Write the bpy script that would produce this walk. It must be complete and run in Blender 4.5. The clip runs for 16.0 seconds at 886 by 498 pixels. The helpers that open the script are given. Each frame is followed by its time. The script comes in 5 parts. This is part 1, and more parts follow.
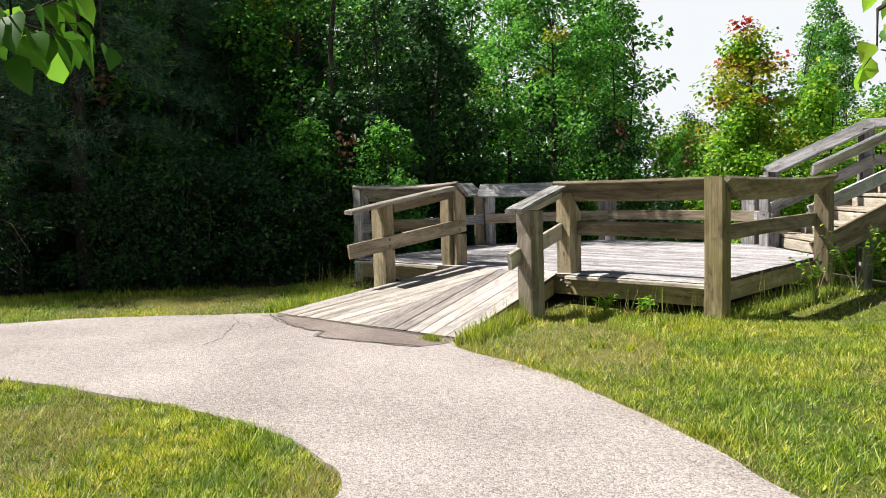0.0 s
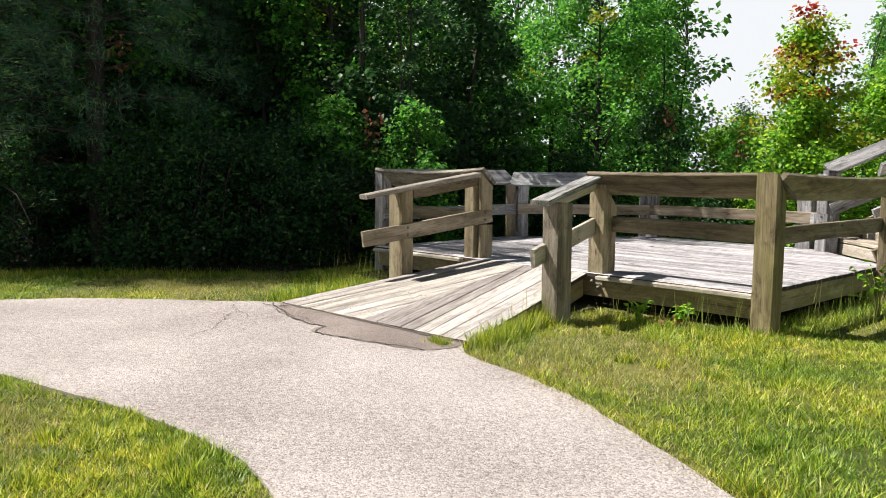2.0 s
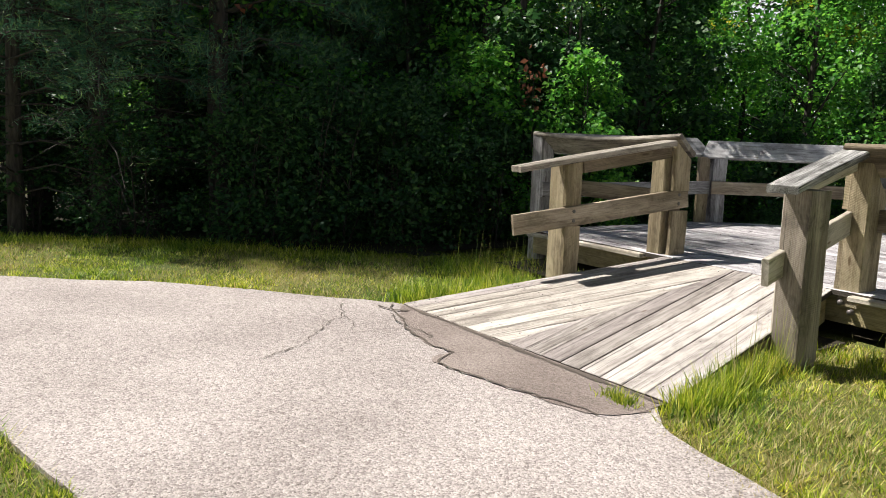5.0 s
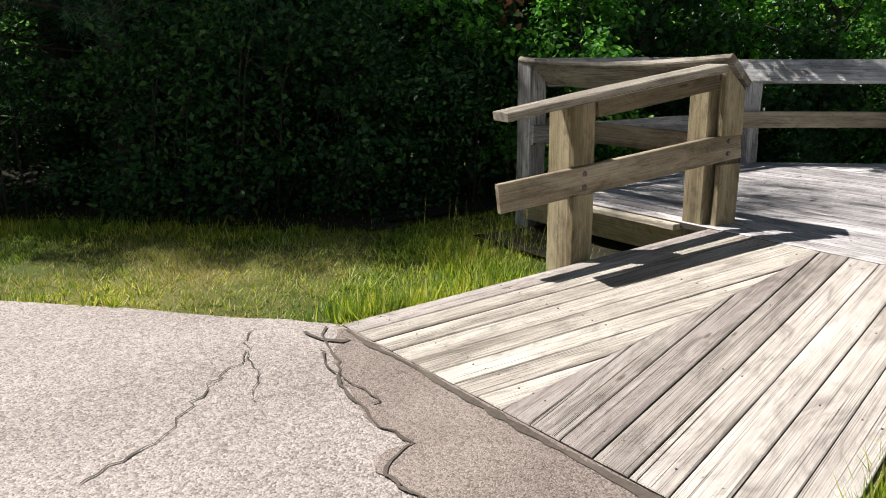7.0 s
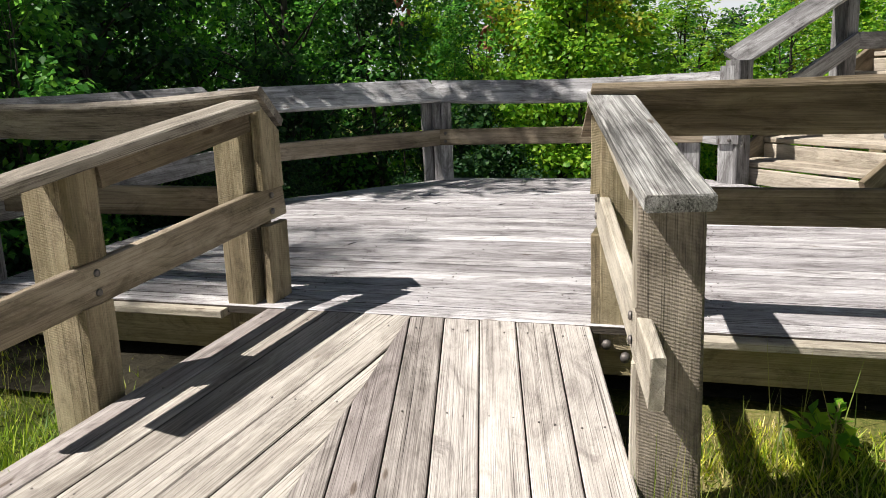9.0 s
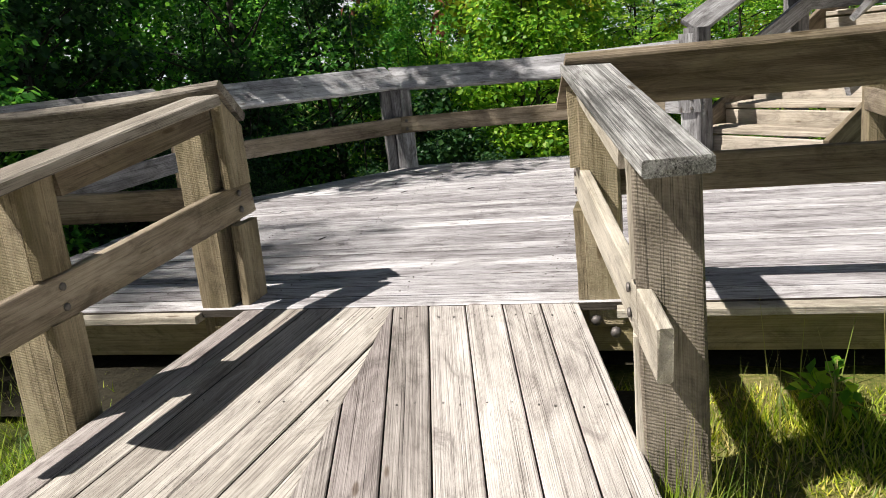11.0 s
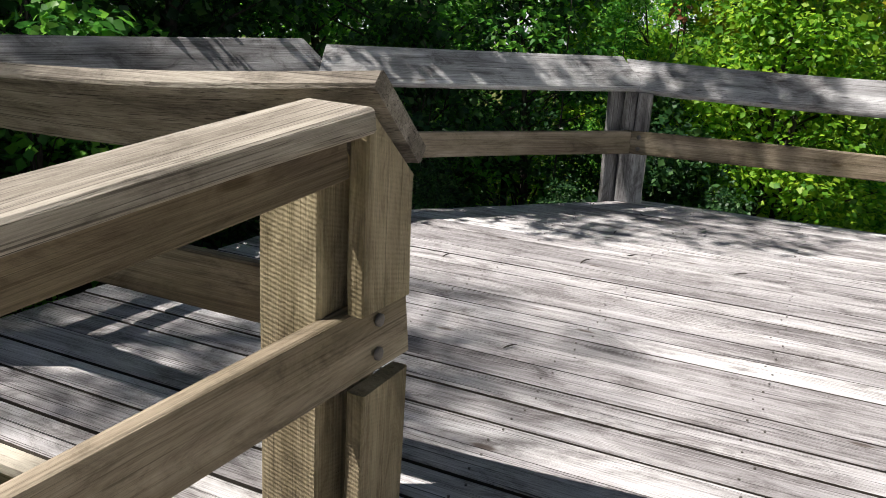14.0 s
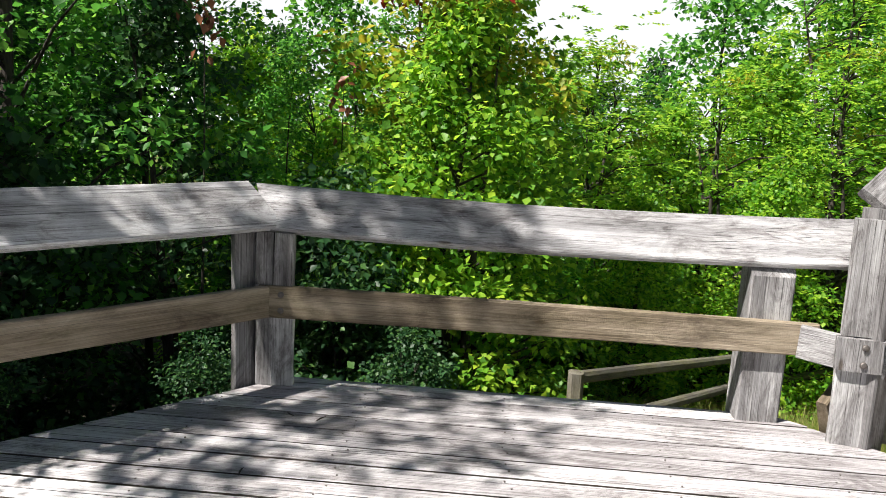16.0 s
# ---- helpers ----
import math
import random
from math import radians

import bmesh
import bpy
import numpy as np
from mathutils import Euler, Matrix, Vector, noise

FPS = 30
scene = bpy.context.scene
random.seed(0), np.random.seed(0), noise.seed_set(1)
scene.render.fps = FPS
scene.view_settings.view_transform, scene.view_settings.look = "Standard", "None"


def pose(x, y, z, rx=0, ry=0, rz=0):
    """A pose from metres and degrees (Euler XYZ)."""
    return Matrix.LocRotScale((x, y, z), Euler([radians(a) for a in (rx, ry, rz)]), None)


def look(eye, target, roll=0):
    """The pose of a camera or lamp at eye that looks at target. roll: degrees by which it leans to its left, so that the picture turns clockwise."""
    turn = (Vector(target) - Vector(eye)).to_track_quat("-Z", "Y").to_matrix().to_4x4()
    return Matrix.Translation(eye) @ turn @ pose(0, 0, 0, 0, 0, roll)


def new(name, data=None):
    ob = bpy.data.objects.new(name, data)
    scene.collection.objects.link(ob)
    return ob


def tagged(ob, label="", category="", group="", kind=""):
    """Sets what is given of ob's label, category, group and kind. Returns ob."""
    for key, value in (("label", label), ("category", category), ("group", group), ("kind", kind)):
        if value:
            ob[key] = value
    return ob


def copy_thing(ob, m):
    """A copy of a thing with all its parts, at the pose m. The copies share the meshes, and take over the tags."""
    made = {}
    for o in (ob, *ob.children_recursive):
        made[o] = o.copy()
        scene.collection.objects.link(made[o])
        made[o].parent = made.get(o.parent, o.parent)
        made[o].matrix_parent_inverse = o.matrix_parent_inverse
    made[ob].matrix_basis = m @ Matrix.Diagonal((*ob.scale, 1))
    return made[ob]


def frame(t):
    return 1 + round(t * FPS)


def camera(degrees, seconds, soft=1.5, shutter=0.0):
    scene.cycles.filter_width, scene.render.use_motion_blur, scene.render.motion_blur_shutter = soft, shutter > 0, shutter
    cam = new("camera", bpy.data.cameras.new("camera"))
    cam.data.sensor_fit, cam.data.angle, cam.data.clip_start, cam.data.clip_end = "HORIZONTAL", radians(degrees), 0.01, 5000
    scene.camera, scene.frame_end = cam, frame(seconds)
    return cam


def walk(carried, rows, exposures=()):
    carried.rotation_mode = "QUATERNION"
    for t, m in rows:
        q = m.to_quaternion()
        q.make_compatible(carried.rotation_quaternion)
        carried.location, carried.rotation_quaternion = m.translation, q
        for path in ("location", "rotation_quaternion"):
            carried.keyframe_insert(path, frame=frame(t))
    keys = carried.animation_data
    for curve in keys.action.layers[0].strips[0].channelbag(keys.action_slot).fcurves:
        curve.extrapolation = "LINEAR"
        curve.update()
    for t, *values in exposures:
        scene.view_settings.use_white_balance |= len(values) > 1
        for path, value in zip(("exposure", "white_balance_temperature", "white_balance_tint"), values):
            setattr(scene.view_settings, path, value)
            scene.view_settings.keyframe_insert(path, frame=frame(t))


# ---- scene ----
cam = camera(57.5, 16.0, soft=0.9)
PATH = [
    (0, (5.459, -6.644, 1.356), (4.087, -5.198, 1.191), -1.6),
    (0.5, (5.451, -6.617, 1.356), (4.075, -5.174, 1.19), -1.4),
    (1, (5.407, -6.479, 1.356), (4.027, -5.045, 1.153), -1.6),
    (1.5, (5.335, -6.255, 1.355), (3.925, -4.851, 1.149), -1.0),
    (2, (5.151, -6.009, 1.348), (3.705, -4.641, 1.149), 0.6),
    (2.5, (5.034, -5.9, 1.384), (3.572, -4.547, 1.203), 0.0),
    (3, (4.904, -5.719, 1.356), (3.42, -4.388, 1.188), -0.6),
    (3.5, (4.695, -5.567, 1.352), (3.152, -4.315, 1.126), 0.1),
    (4, (4.341, -5.349, 1.337), (2.72, -4.206, 1.084), 1.9),
    (4.5, (4.031, -5.096, 1.328), (2.375, -4.013, 1.034), 1.7),
    (5, (3.653, -4.825, 1.331), (1.986, -3.76, 1.038), 2.0),
    (5.2, (3.496, -4.722, 1.351), (1.823, -3.662, 1.068), 2.8),
    (7.3, (1.954, -3.588, 1.373), (0.392, -2.453, 0.853), -1.1),
    (7.5, (1.827, -3.494, 1.383), (0.377, -2.22, 0.859), -1.1),
    (8, (1.515, -3.219, 1.377), (0.279, -1.742, 0.836), -1.3),
    (8.5, (1.278, -3.065, 1.388), (0.393, -1.35, 0.862), -0.3),
    (9, (1.104, -3.028, 1.414), (0.515, -1.168, 0.972), -2.3),
    (9.2, (1.008, -3.058, 1.417), (0.502, -1.174, 0.979), -1.5),
    (11.5, (1.012, -2.945, 1.375), (0.504, -1.07, 0.898), -6.2),
    (12, (0.939, -2.866, 1.369), (0.339, -0.995, 0.995), -1.8),
    (12.5, (0.781, -2.492, 1.356), (0.093, -0.647, 1.004), 0.4),
    (13, (0.507, -2.053, 1.359), (-0.235, -0.229, 1.012), 1.0),
    (13.5, (0.306, -1.618, 1.391), (-0.434, 0.206, 1.033), 0.8),
    (14, (0.057, -1.172, 1.446), (-0.761, 0.572, 0.908), 3.1),
    (14.5, (-0.077, -0.694, 1.46), (-0.636, 1.105, 0.788), 5.2),
    (15, (-0.117, -0.326, 1.543), (-0.679, 1.481, 0.896), 1.7),
    (15.5, (-0.068, 0.151, 1.718), (-0.377, 2.048, 1.163), 2.7),
    (16, (-0.072, 0.497, 1.652), (-0.215, 2.463, 1.314), 3.1),
]
walk(cam, [(t, look(eye, target, roll)) for t, eye, target, roll in PATH], [(0, 0.83), (1.5, 0.78), (3, 0.92), (3.7, 0.86), (5, 0.78), (7.5, 0.66), (9, 0.58), (12, 0.62), (13.5, 0.76), (14.5, 0.64), (15, 0.74), (16, 1.0)])

# ---- light ----
SUN = Vector((-0.59, -0.365, 1.0)).normalized()
world = bpy.data.worlds.new("sky")
scene.world = world
world.use_nodes = True
wn = world.node_tree.nodes
sky = wn.new("ShaderNodeTexSky")
sky.sky_type = "NISHITA"
sky.sun_disc = False
sky.sun_elevation = math.asin(SUN.z)
sky.sun_rotation = math.atan2(SUN.x, SUN.y)
sky.dust_density = 1.0
sky.ozone_density = 2.0
world.node_tree.links.new(sky.outputs[0], wn["Background"].inputs[0])
wn["Background"].inputs[1].default_value = 0.023
sun_data = bpy.data.lights.new("sun", "SUN")
sun_data.energy = 5.0
sun_data.angle = radians(0.5)
sun_data.color = (1.0, 0.945, 0.87)
sun = new("sun", sun_data)
sun.matrix_world = look(SUN * 30, (0, 0, 0))


# ---- materials ----
def nodes_of(name):
    m = bpy.data.materials.new(name)
    m.use_nodes = True
    n = m.node_tree.nodes
    return m, n, m.node_tree.links, n["Principled BSDF"]


def ramp_node(n, stops):
    r = n.new("ShaderNodeValToRGB")
    e = r.color_ramp.elements
    while len(e) < len(stops):
        e.new(0.5)
    for k, (p, c) in zip(e, stops):
        k.position, k.color = p, (*c, 1)
    return r


def wood(name, dark, mid, light, moss=0.0, crack=0.5, saw=0.0, stain=0.7, fibre=0.42, tone=0.13):
    """Weathered softwood, grain along the local x axis."""
    m, n, l, b = nodes_of(name)
    co = n.new("ShaderNodeTexCoord")
    info = n.new("ShaderNodeObjectInfo")
    shift = n.new("ShaderNodeVectorMath")
    shift.operation = "MULTIPLY_ADD"
    l.new(info.outputs["Random"], shift.inputs[0])
    shift.inputs[1].default_value = (37, 53, 71)
    l.new(co.outputs["Object"], shift.inputs[2])

    def noise_at(scale, detail, dist=0.0, rough=0.6):
        mp = n.new("ShaderNodeMapping")
        mp.inputs["Scale"].default_value = scale
        l.new(shift.outputs[0], mp.inputs[0])
        t = n.new("ShaderNodeTexNoise")
        t.inputs["Scale"].default_value = 1
        t.inputs["Detail"].default_value = detail
        t.inputs["Distortion"].default_value = dist
        t.inputs["Roughness"].default_value = rough
        l.new(mp.outputs[0], t.inputs["Vector"])
        return t

    broad = noise_at((0.9, 7, 7), 4, 0.4)
    grain = noise_at((1.3, 170, 170), 8, 0.9, 0.72)
    fine = noise_at((6, 260, 260), 3)
    line = noise_at((0.45, 120, 120), 3, 0.4)
    hair = noise_at((1.0, 300, 300), 3, 0.6)
    blotch = noise_at((3.5, 10, 10), 9, 0.8, 0.78)
    mix = n.new("ShaderNodeMix")
    mix.data_type = "FLOAT"
    mix.inputs[0].default_value = fibre
    l.new(broad.outputs[0], mix.inputs[2])
    l.new(grain.outputs[0], mix.inputs[3])
    shade = n.new("ShaderNodeMath")
    shade.operation = "MULTIPLY_ADD"
    l.new(info.outputs["Random"], shade.inputs[0])
    shade.inputs[1].default_value = tone
    sub = n.new("ShaderNodeMath")
    sub.operation = "SUBTRACT"
    l.new(mix.outputs[0], sub.inputs[0])
    sub.inputs[1].default_value = tone * 0.45
    l.new(sub.outputs[0], shade.inputs[2])
    cr = ramp_node(n, [(0.30, dark), (0.47, mid), (0.66, light)])
    l.new(shade.outputs[0], cr.inputs[0])
    # dark checks along the grain
    ck = ramp_node(n, [(0.0, (0, 0, 0)), (0.325, (0, 0, 0)), (0.355, (1, 1, 1))])
    l.new(line.outputs[0], ck.inputs[0])
    dk = n.new("ShaderNodeMix")
    dk.data_type = "RGBA"
    dk.blend_type = "MULTIPLY"
    dk.inputs[0].default_value = crack
    l.new(cr.outputs[0], dk.inputs[6])
    l.new(ck.outputs[0], dk.inputs[7])
    hrr = ramp_node(n, [(0.36, (0.28, 0.26, 0.25)), (0.45, (1, 1, 1))])
    l.new(hair.outputs[0], hrr.inputs[0])
    hk = n.new("ShaderNodeMix")
    hk.data_type = "RGBA"
    hk.blend_type = "MULTIPLY"
    hk.inputs[0].default_value = min(1.0, crack * 1.1)
    l.new(dk.outputs[2], hk.inputs[6])
    l.new(hrr.outputs[0], hk.inputs[7])
    # knots
    kmap = n.new("ShaderNodeMapping")
    kmap.inputs["Scale"].default_value = (1.6, 5.5, 5.5)
    l.new(shift.outputs[0], kmap.inputs[0])
    vor = n.new("ShaderNodeTexVoronoi")
    vor.inputs["Scale"].default_value = 1.3
    l.new(kmap.outputs[0], vor.inputs["Vector"])
    kr = ramp_node(n, [(0.0, (0.22, 0.17, 0.13)), (0.05, (0.4, 0.33, 0.27)), (0.085, (1, 1, 1))])
    l.new(vor.outputs["Distance"], kr.inputs[0])
    kn = n.new("ShaderNodeMix")
    kn.data_type = "RGBA"
    kn.blend_type = "MULTIPLY"
    kn.inputs[0].default_value = 0.85
    l.new(hk.outputs[2], kn.inputs[6])
    l.new(kr.outputs[0], kn.inputs[7])
    br = ramp_node(n, [(0.37, (0.48, 0.46, 0.46)), (0.49, (1, 1, 1)), (0.62, (1.28, 1.29, 1.31))])
    l.new(blotch.outputs[0], br.inputs[0])
    bl = n.new("ShaderNodeMix")
    bl.data_type = "RGBA"
    bl.blend_type = "MULTIPLY"
    bl.inputs[0].default_value = stain
    l.new(kn.outputs[2], bl.inputs[6])
    l.new(br.outputs[0], bl.inputs[7])
    last = bl.outputs[2]
    if moss:
        ms = noise_at((2.5, 6, 6), 5, 0.3)
        mr = ramp_node(n, [(0.42, (0, 0, 0)), (0.68, (1, 1, 1))])
        l.new(ms.outputs[0], mr.inputs[0])
        mf = n.new("ShaderNodeMath")
        mf.operation = "MULTIPLY"
        l.new(mr.outputs[0], mf.inputs[0])
        mf.inputs[1].default_value = moss
        mm = n.new("ShaderNodeMix")
        mm.data_type = "RGBA"
        l.new(mf.outputs[0], mm.inputs[0])
        l.new(last, mm.inputs[6])
        mm.inputs[7].default_value = (0.20, 0.19, 0.055, 1)
        last = mm.outputs[2]
    l.new(last, b.inputs["Base Color"])
    b.inputs["Roughness"].default_value = 0.82
    b.inputs["Specular IOR Level"].default_value = 0.3
    hsum = n.new("ShaderNodeMath")
    hsum.operation = "ADD"
    l.new(grain.outputs[0], hsum.inputs[0])
    hf = n.new("ShaderNodeMath")
    hf.operation = "MULTIPLY_ADD"
    l.new(ck.outputs[0], hf.inputs[0])
    hf.inputs[1].default_value = crack * 0.7
    l.new(fine.outputs[0], hf.inputs[2])
    l.new(hf.outputs[0], hsum.inputs[1])
    height = hsum.outputs[0]
    if saw:
        wm = n.new("ShaderNodeMapping")
        wm.inputs["Rotation"].default_value = (0, radians(14), radians(14))
        l.new(shift.outputs[0], wm.inputs[0])
        wv = n.new("ShaderNodeTexWave")
        wv.inputs["Scale"].default_value = 34
        wv.inputs["Distortion"].default_value = 2.2
        wv.inputs["Detail"].default_value = 3
        wv.inputs["Detail Scale"].default_value = 2.5
        l.new(wm.outputs[0], wv.inputs["Vector"])
        sm = n.new("ShaderNodeMath")
        sm.operation = "MULTIPLY_ADD"
        l.new(wv.outputs[1], sm.inputs[0])
        sm.inputs[1].default_value = saw
        l.new(height, sm.inputs[2])
        height = sm.outputs[0]
    bump = n.new("ShaderNodeBump")
    bump.inputs["Strength"].default_value = 0.75
    bump.inputs["Distance"].default_value = 0.004
    l.new(height, bump.inputs["Height"])
    l.new(bump.outputs[0], b.inputs["Normal"])
    return m


WOOD_DECK = wood("weathered deck boards", (0.095, 0.084, 0.086), (0.36, 0.342, 0.354), (0.67, 0.652, 0.665), crack=0.95, fibre=0.5, stain=1.0, tone=0.13)
WOOD_RAMP = wood("bleached ramp planks", (0.15, 0.126, 0.106), (0.46, 0.422, 0.378), (0.73, 0.695, 0.64), crack=0.85, fibre=0.48, stain=0.7, tone=0.14)
WOOD_RAMP_PINK = wood("pinkish-grey ramp planks", (0.11, 0.094, 0.085), (0.35, 0.316, 0.293), (0.62, 0.58, 0.545), crack=0.95, fibre=0.5, stain=0.75)
WOOD_RAMP_DARK = wood("purple-grey worn ramp planks", (0.09, 0.076, 0.072), (0.285, 0.25, 0.238), (0.53, 0.488, 0.462), crack=0.95, fibre=0.5, stain=0.8)
EDGE_DARK = wood("dark board edges", (0.02, 0.017, 0.014), (0.045, 0.038, 0.032), (0.09, 0.075, 0.06))
WOOD_FLAKE = wood("dark rail timber with pale flakes", (0.018, 0.018, 0.018), (0.10, 0.098, 0.094), (0.62, 0.61, 0.59), crack=0.8, stain=1.0, fibre=0.58)
WOOD_RAIL = wood("weathered rail timber", (0.055, 0.04, 0.025), (0.19, 0.15, 0.106), (0.41, 0.345, 0.265), moss=0.1, crack=0.4, fibre=0.36, stain=0.85)
# brighter version of WOOD_GREY: sunlight on the back cap is put into the colour
WOOD_GREY_LIT = wood("silvered cap timber, sunlight painted in", (0.075, 0.073, 0.076), (0.33, 0.325, 0.335), (0.70, 0.695, 0.705), crack=0.7, stain=1.0, fibre=0.34)
WOOD_SAWN = wood("grey rough-sawn post", (0.055, 0.044, 0.034), (0.185, 0.157, 0.125), (0.37, 0.32, 0.26), moss=0.06, crack=0.6, saw=0.35, fibre=0.34, stain=0.8)
WOOD_GREY = wood("silvered rail timber", (0.055, 0.053, 0.056), (0.235, 0.228, 0.232), (0.60, 0.597, 0.605), crack=0.7, stain=1.0, fibre=0.36)
WOOD_CAP = wood("worn greyed handrail timber", (0.07, 0.058, 0.046), (0.25, 0.22, 0.185), (0.50, 0.455, 0.395), crack=0.75, fibre=0.42, stain=0.9)
WOOD_POST = wood("sawn post timber", (0.07, 0.052, 0.03), (0.225, 0.18, 0.115), (0.43, 0.36, 0.245), moss=0.18, crack=0.4, saw=0.3, fibre=0.3, stain=0.85)
WOOD_MOSSY = wood("algae-stained beam", (0.08, 0.06, 0.03), (0.255, 0.205, 0.115), (0.45, 0.38, 0.235), moss=0.45, crack=0.3, stain=0.85)
WOOD_PALE = wood("bleached rail timber", (0.17, 0.14, 0.10), (0.43, 0.385, 0.315), (0.64, 0.59, 0.51), crack=0.3)
WOOD_STAIR = wood("stair timber", (0.16, 0.13, 0.095), (0.41, 0.355, 0.285), (0.60, 0.54, 0.46), crack=0.4)
WOOD_OLD = wood("old fence timber", (0.04, 0.038, 0.032), (0.10, 0.092, 0.08), (0.20, 0.185, 0.16), moss=0.3)


def leaf_mat(name, cols, glow=0.45, rough=0.45, hue=0.485, patch=None):
    m, n, l, b = nodes_of(name)
    geo = n.new("ShaderNodeNewGeometry")
    cr = ramp_node(n, cols)
    l.new(geo.outputs["Random Per Island"], cr.inputs[0])
    col = cr.outputs[0]
    if patch:
        # greener and yellower patches, a hand to a stride across
        co = n.new("ShaderNodeTexCoord")
        for scale, lo, hi in patch:
            t = n.new("ShaderNodeTexNoise")
            t.inputs["Scale"].default_value = scale
            t.inputs["Detail"].default_value = 4
            l.new(co.outputs["Object"], t.inputs["Vector"])
            pr = ramp_node(n, [(0.36, lo), (0.64, hi)])
            l.new(t.outputs[0], pr.inputs[0])
            pm = n.new("ShaderNodeMix")
            pm.data_type = "RGBA"
            pm.blend_type = "MULTIPLY"
            pm.inputs[0].default_value = 1
            l.new(col, pm.inputs[6])
            l.new(pr.outputs[0], pm.inputs[7])
            col = pm.outputs[2]
    l.new(col, b.inputs["Base Color"])
    b.inputs["Roughness"].default_value = rough
    b.inputs["Specular IOR Level"].default_value = 0.35
    tr = n.new("ShaderNodeBsdfTranslucent")
    hs = n.new("ShaderNodeHueSaturation")
    hs.inputs["Hue"].default_value = hue
    hs.inputs["Value"].default_value = 1.5
    l.new(col, hs.inputs["Color"])
    l.new(hs.outputs[0], tr.inputs[0])
    mx = n.new("ShaderNodeMixShader")
    mx.inputs[0].default_value = glow
    l.new(b.outputs[0], mx.inputs[1])
    l.new(tr.outputs[0], mx.inputs[2])
    l.new(mx.outputs[0], n["Material Output"].inputs[0])
    return m


LEAF_MAPLE = leaf_mat("maple leaves", [(0.0, (0.026, 0.115, 0.022)), (0.5, (0.078, 0.265, 0.035)), (1.0, (0.19, 0.43, 0.05))], 0.5, hue=0.495)
# darkened copy of the leaf green: the woods' shade is put into the colour
LEAF_SHADED = leaf_mat("leaves darkened for shade", [(0.0, (0.012, 0.042, 0.017)), (0.6, (0.027, 0.09, 0.027)), (1.0, (0.08, 0.18, 0.045))], 0.35, 0.48)
LEAF_BRIGHT = leaf_mat("bright leaves", [(0.0, (0.05, 0.17, 0.02)), (0.5, (0.155, 0.37, 0.03)), (1.0, (0.38, 0.56, 0.05))], 0.55)
LEAF_YELLOW = leaf_mat("turning leaves", [(0.0, (0.14, 0.24, 0.02)), (0.6, (0.34, 0.38, 0.03)), (1.0, (0.52, 0.44, 0.04))], 0.5)
LEAF_RED = leaf_mat("red leaves", [(0.0, (0.22, 0.04, 0.02)), (0.6, (0.42, 0.07, 0.03)), (1.0, (0.48, 0.20, 0.05))], 0.4)
LEAF_LIME = leaf_mat("basswood leaves", [(0.0, (0.02, 0.085, 0.010)), (0.5, (0.055, 0.19, 0.014)), (1.0, (0.14, 0.33, 0.028))], 0.5)
NEEDLE = leaf_mat("pine needles", [(0.0, (0.02, 0.075, 0.045)), (0.7, (0.065, 0.18, 0.10)), (1.0, (0.22, 0.34, 0.10))], 0.2)
GRASS = leaf_mat("grass blades", [(0.0, (0.055, 0.125, 0.008)), (0.3, (0.16, 0.265, 0.016)), (0.6, (0.34, 0.43, 0.03)), (0.85, (0.52, 0.57, 0.08)), (1.0, (0.62, 0.55, 0.25))], 0.32, 0.5,
                 patch=((1.1, (0.72, 0.86, 0.8), (1.22, 1.1, 1.1)), (7.0, (0.6, 0.7, 0.7), (1.3, 1.22, 1.2))))
DRY = leaf_mat("dry grass blades", [(0.0, (0.20, 0.22, 0.05)), (0.5, (0.36, 0.32, 0.12)), (1.0, (0.50, 0.42, 0.22))], 0.3, 0.6)
WEED = leaf_mat("tall weeds", [(0.0, (0.12, 0.20, 0.03)), (0.6, (0.24, 0.28, 0.06)), (1.0, (0.42, 0.36, 0.16))], 0.35)
DEAD = leaf_mat("dry leaves", [(0.0, (0.14, 0.05, 0.03)), (1.0, (0.34, 0.14, 0.07))], 0.2)


def bark_mat(name, a, c):
    m, n, l, b = nodes_of(name)
    co = n.new("ShaderNodeTexCoord")
    mp = n.new("ShaderNodeMapping")
    mp.inputs["Scale"].default_value = (14, 14, 3)
    l.new(co.outputs["Object"], mp.inputs[0])
    t = n.new("ShaderNodeTexNoise")
    t.inputs["Scale"].default_value = 1.6
    t.inputs["Detail"].default_value = 6
    l.new(mp.outputs[0], t.inputs["Vector"])
    cr = ramp_node(n, [(0.35, a), (0.65, c)])
    l.new(t.outputs[0], cr.inputs[0])
    l.new(cr.outputs[0], b.inputs["Base Color"])
    b.inputs["Roughness"].default_value = 0.9
    bp = n.new("ShaderNodeBump")
    bp.inputs["Distance"].default_value = 0.02
    l.new(t.outputs[0], bp.inputs["Height"])
    l.new(bp.outputs[0], b.inputs["Normal"])
    return m


BARK = bark_mat("grey-brown bark", (0.018, 0.014, 0.012), (0.062, 0.052, 0.043))


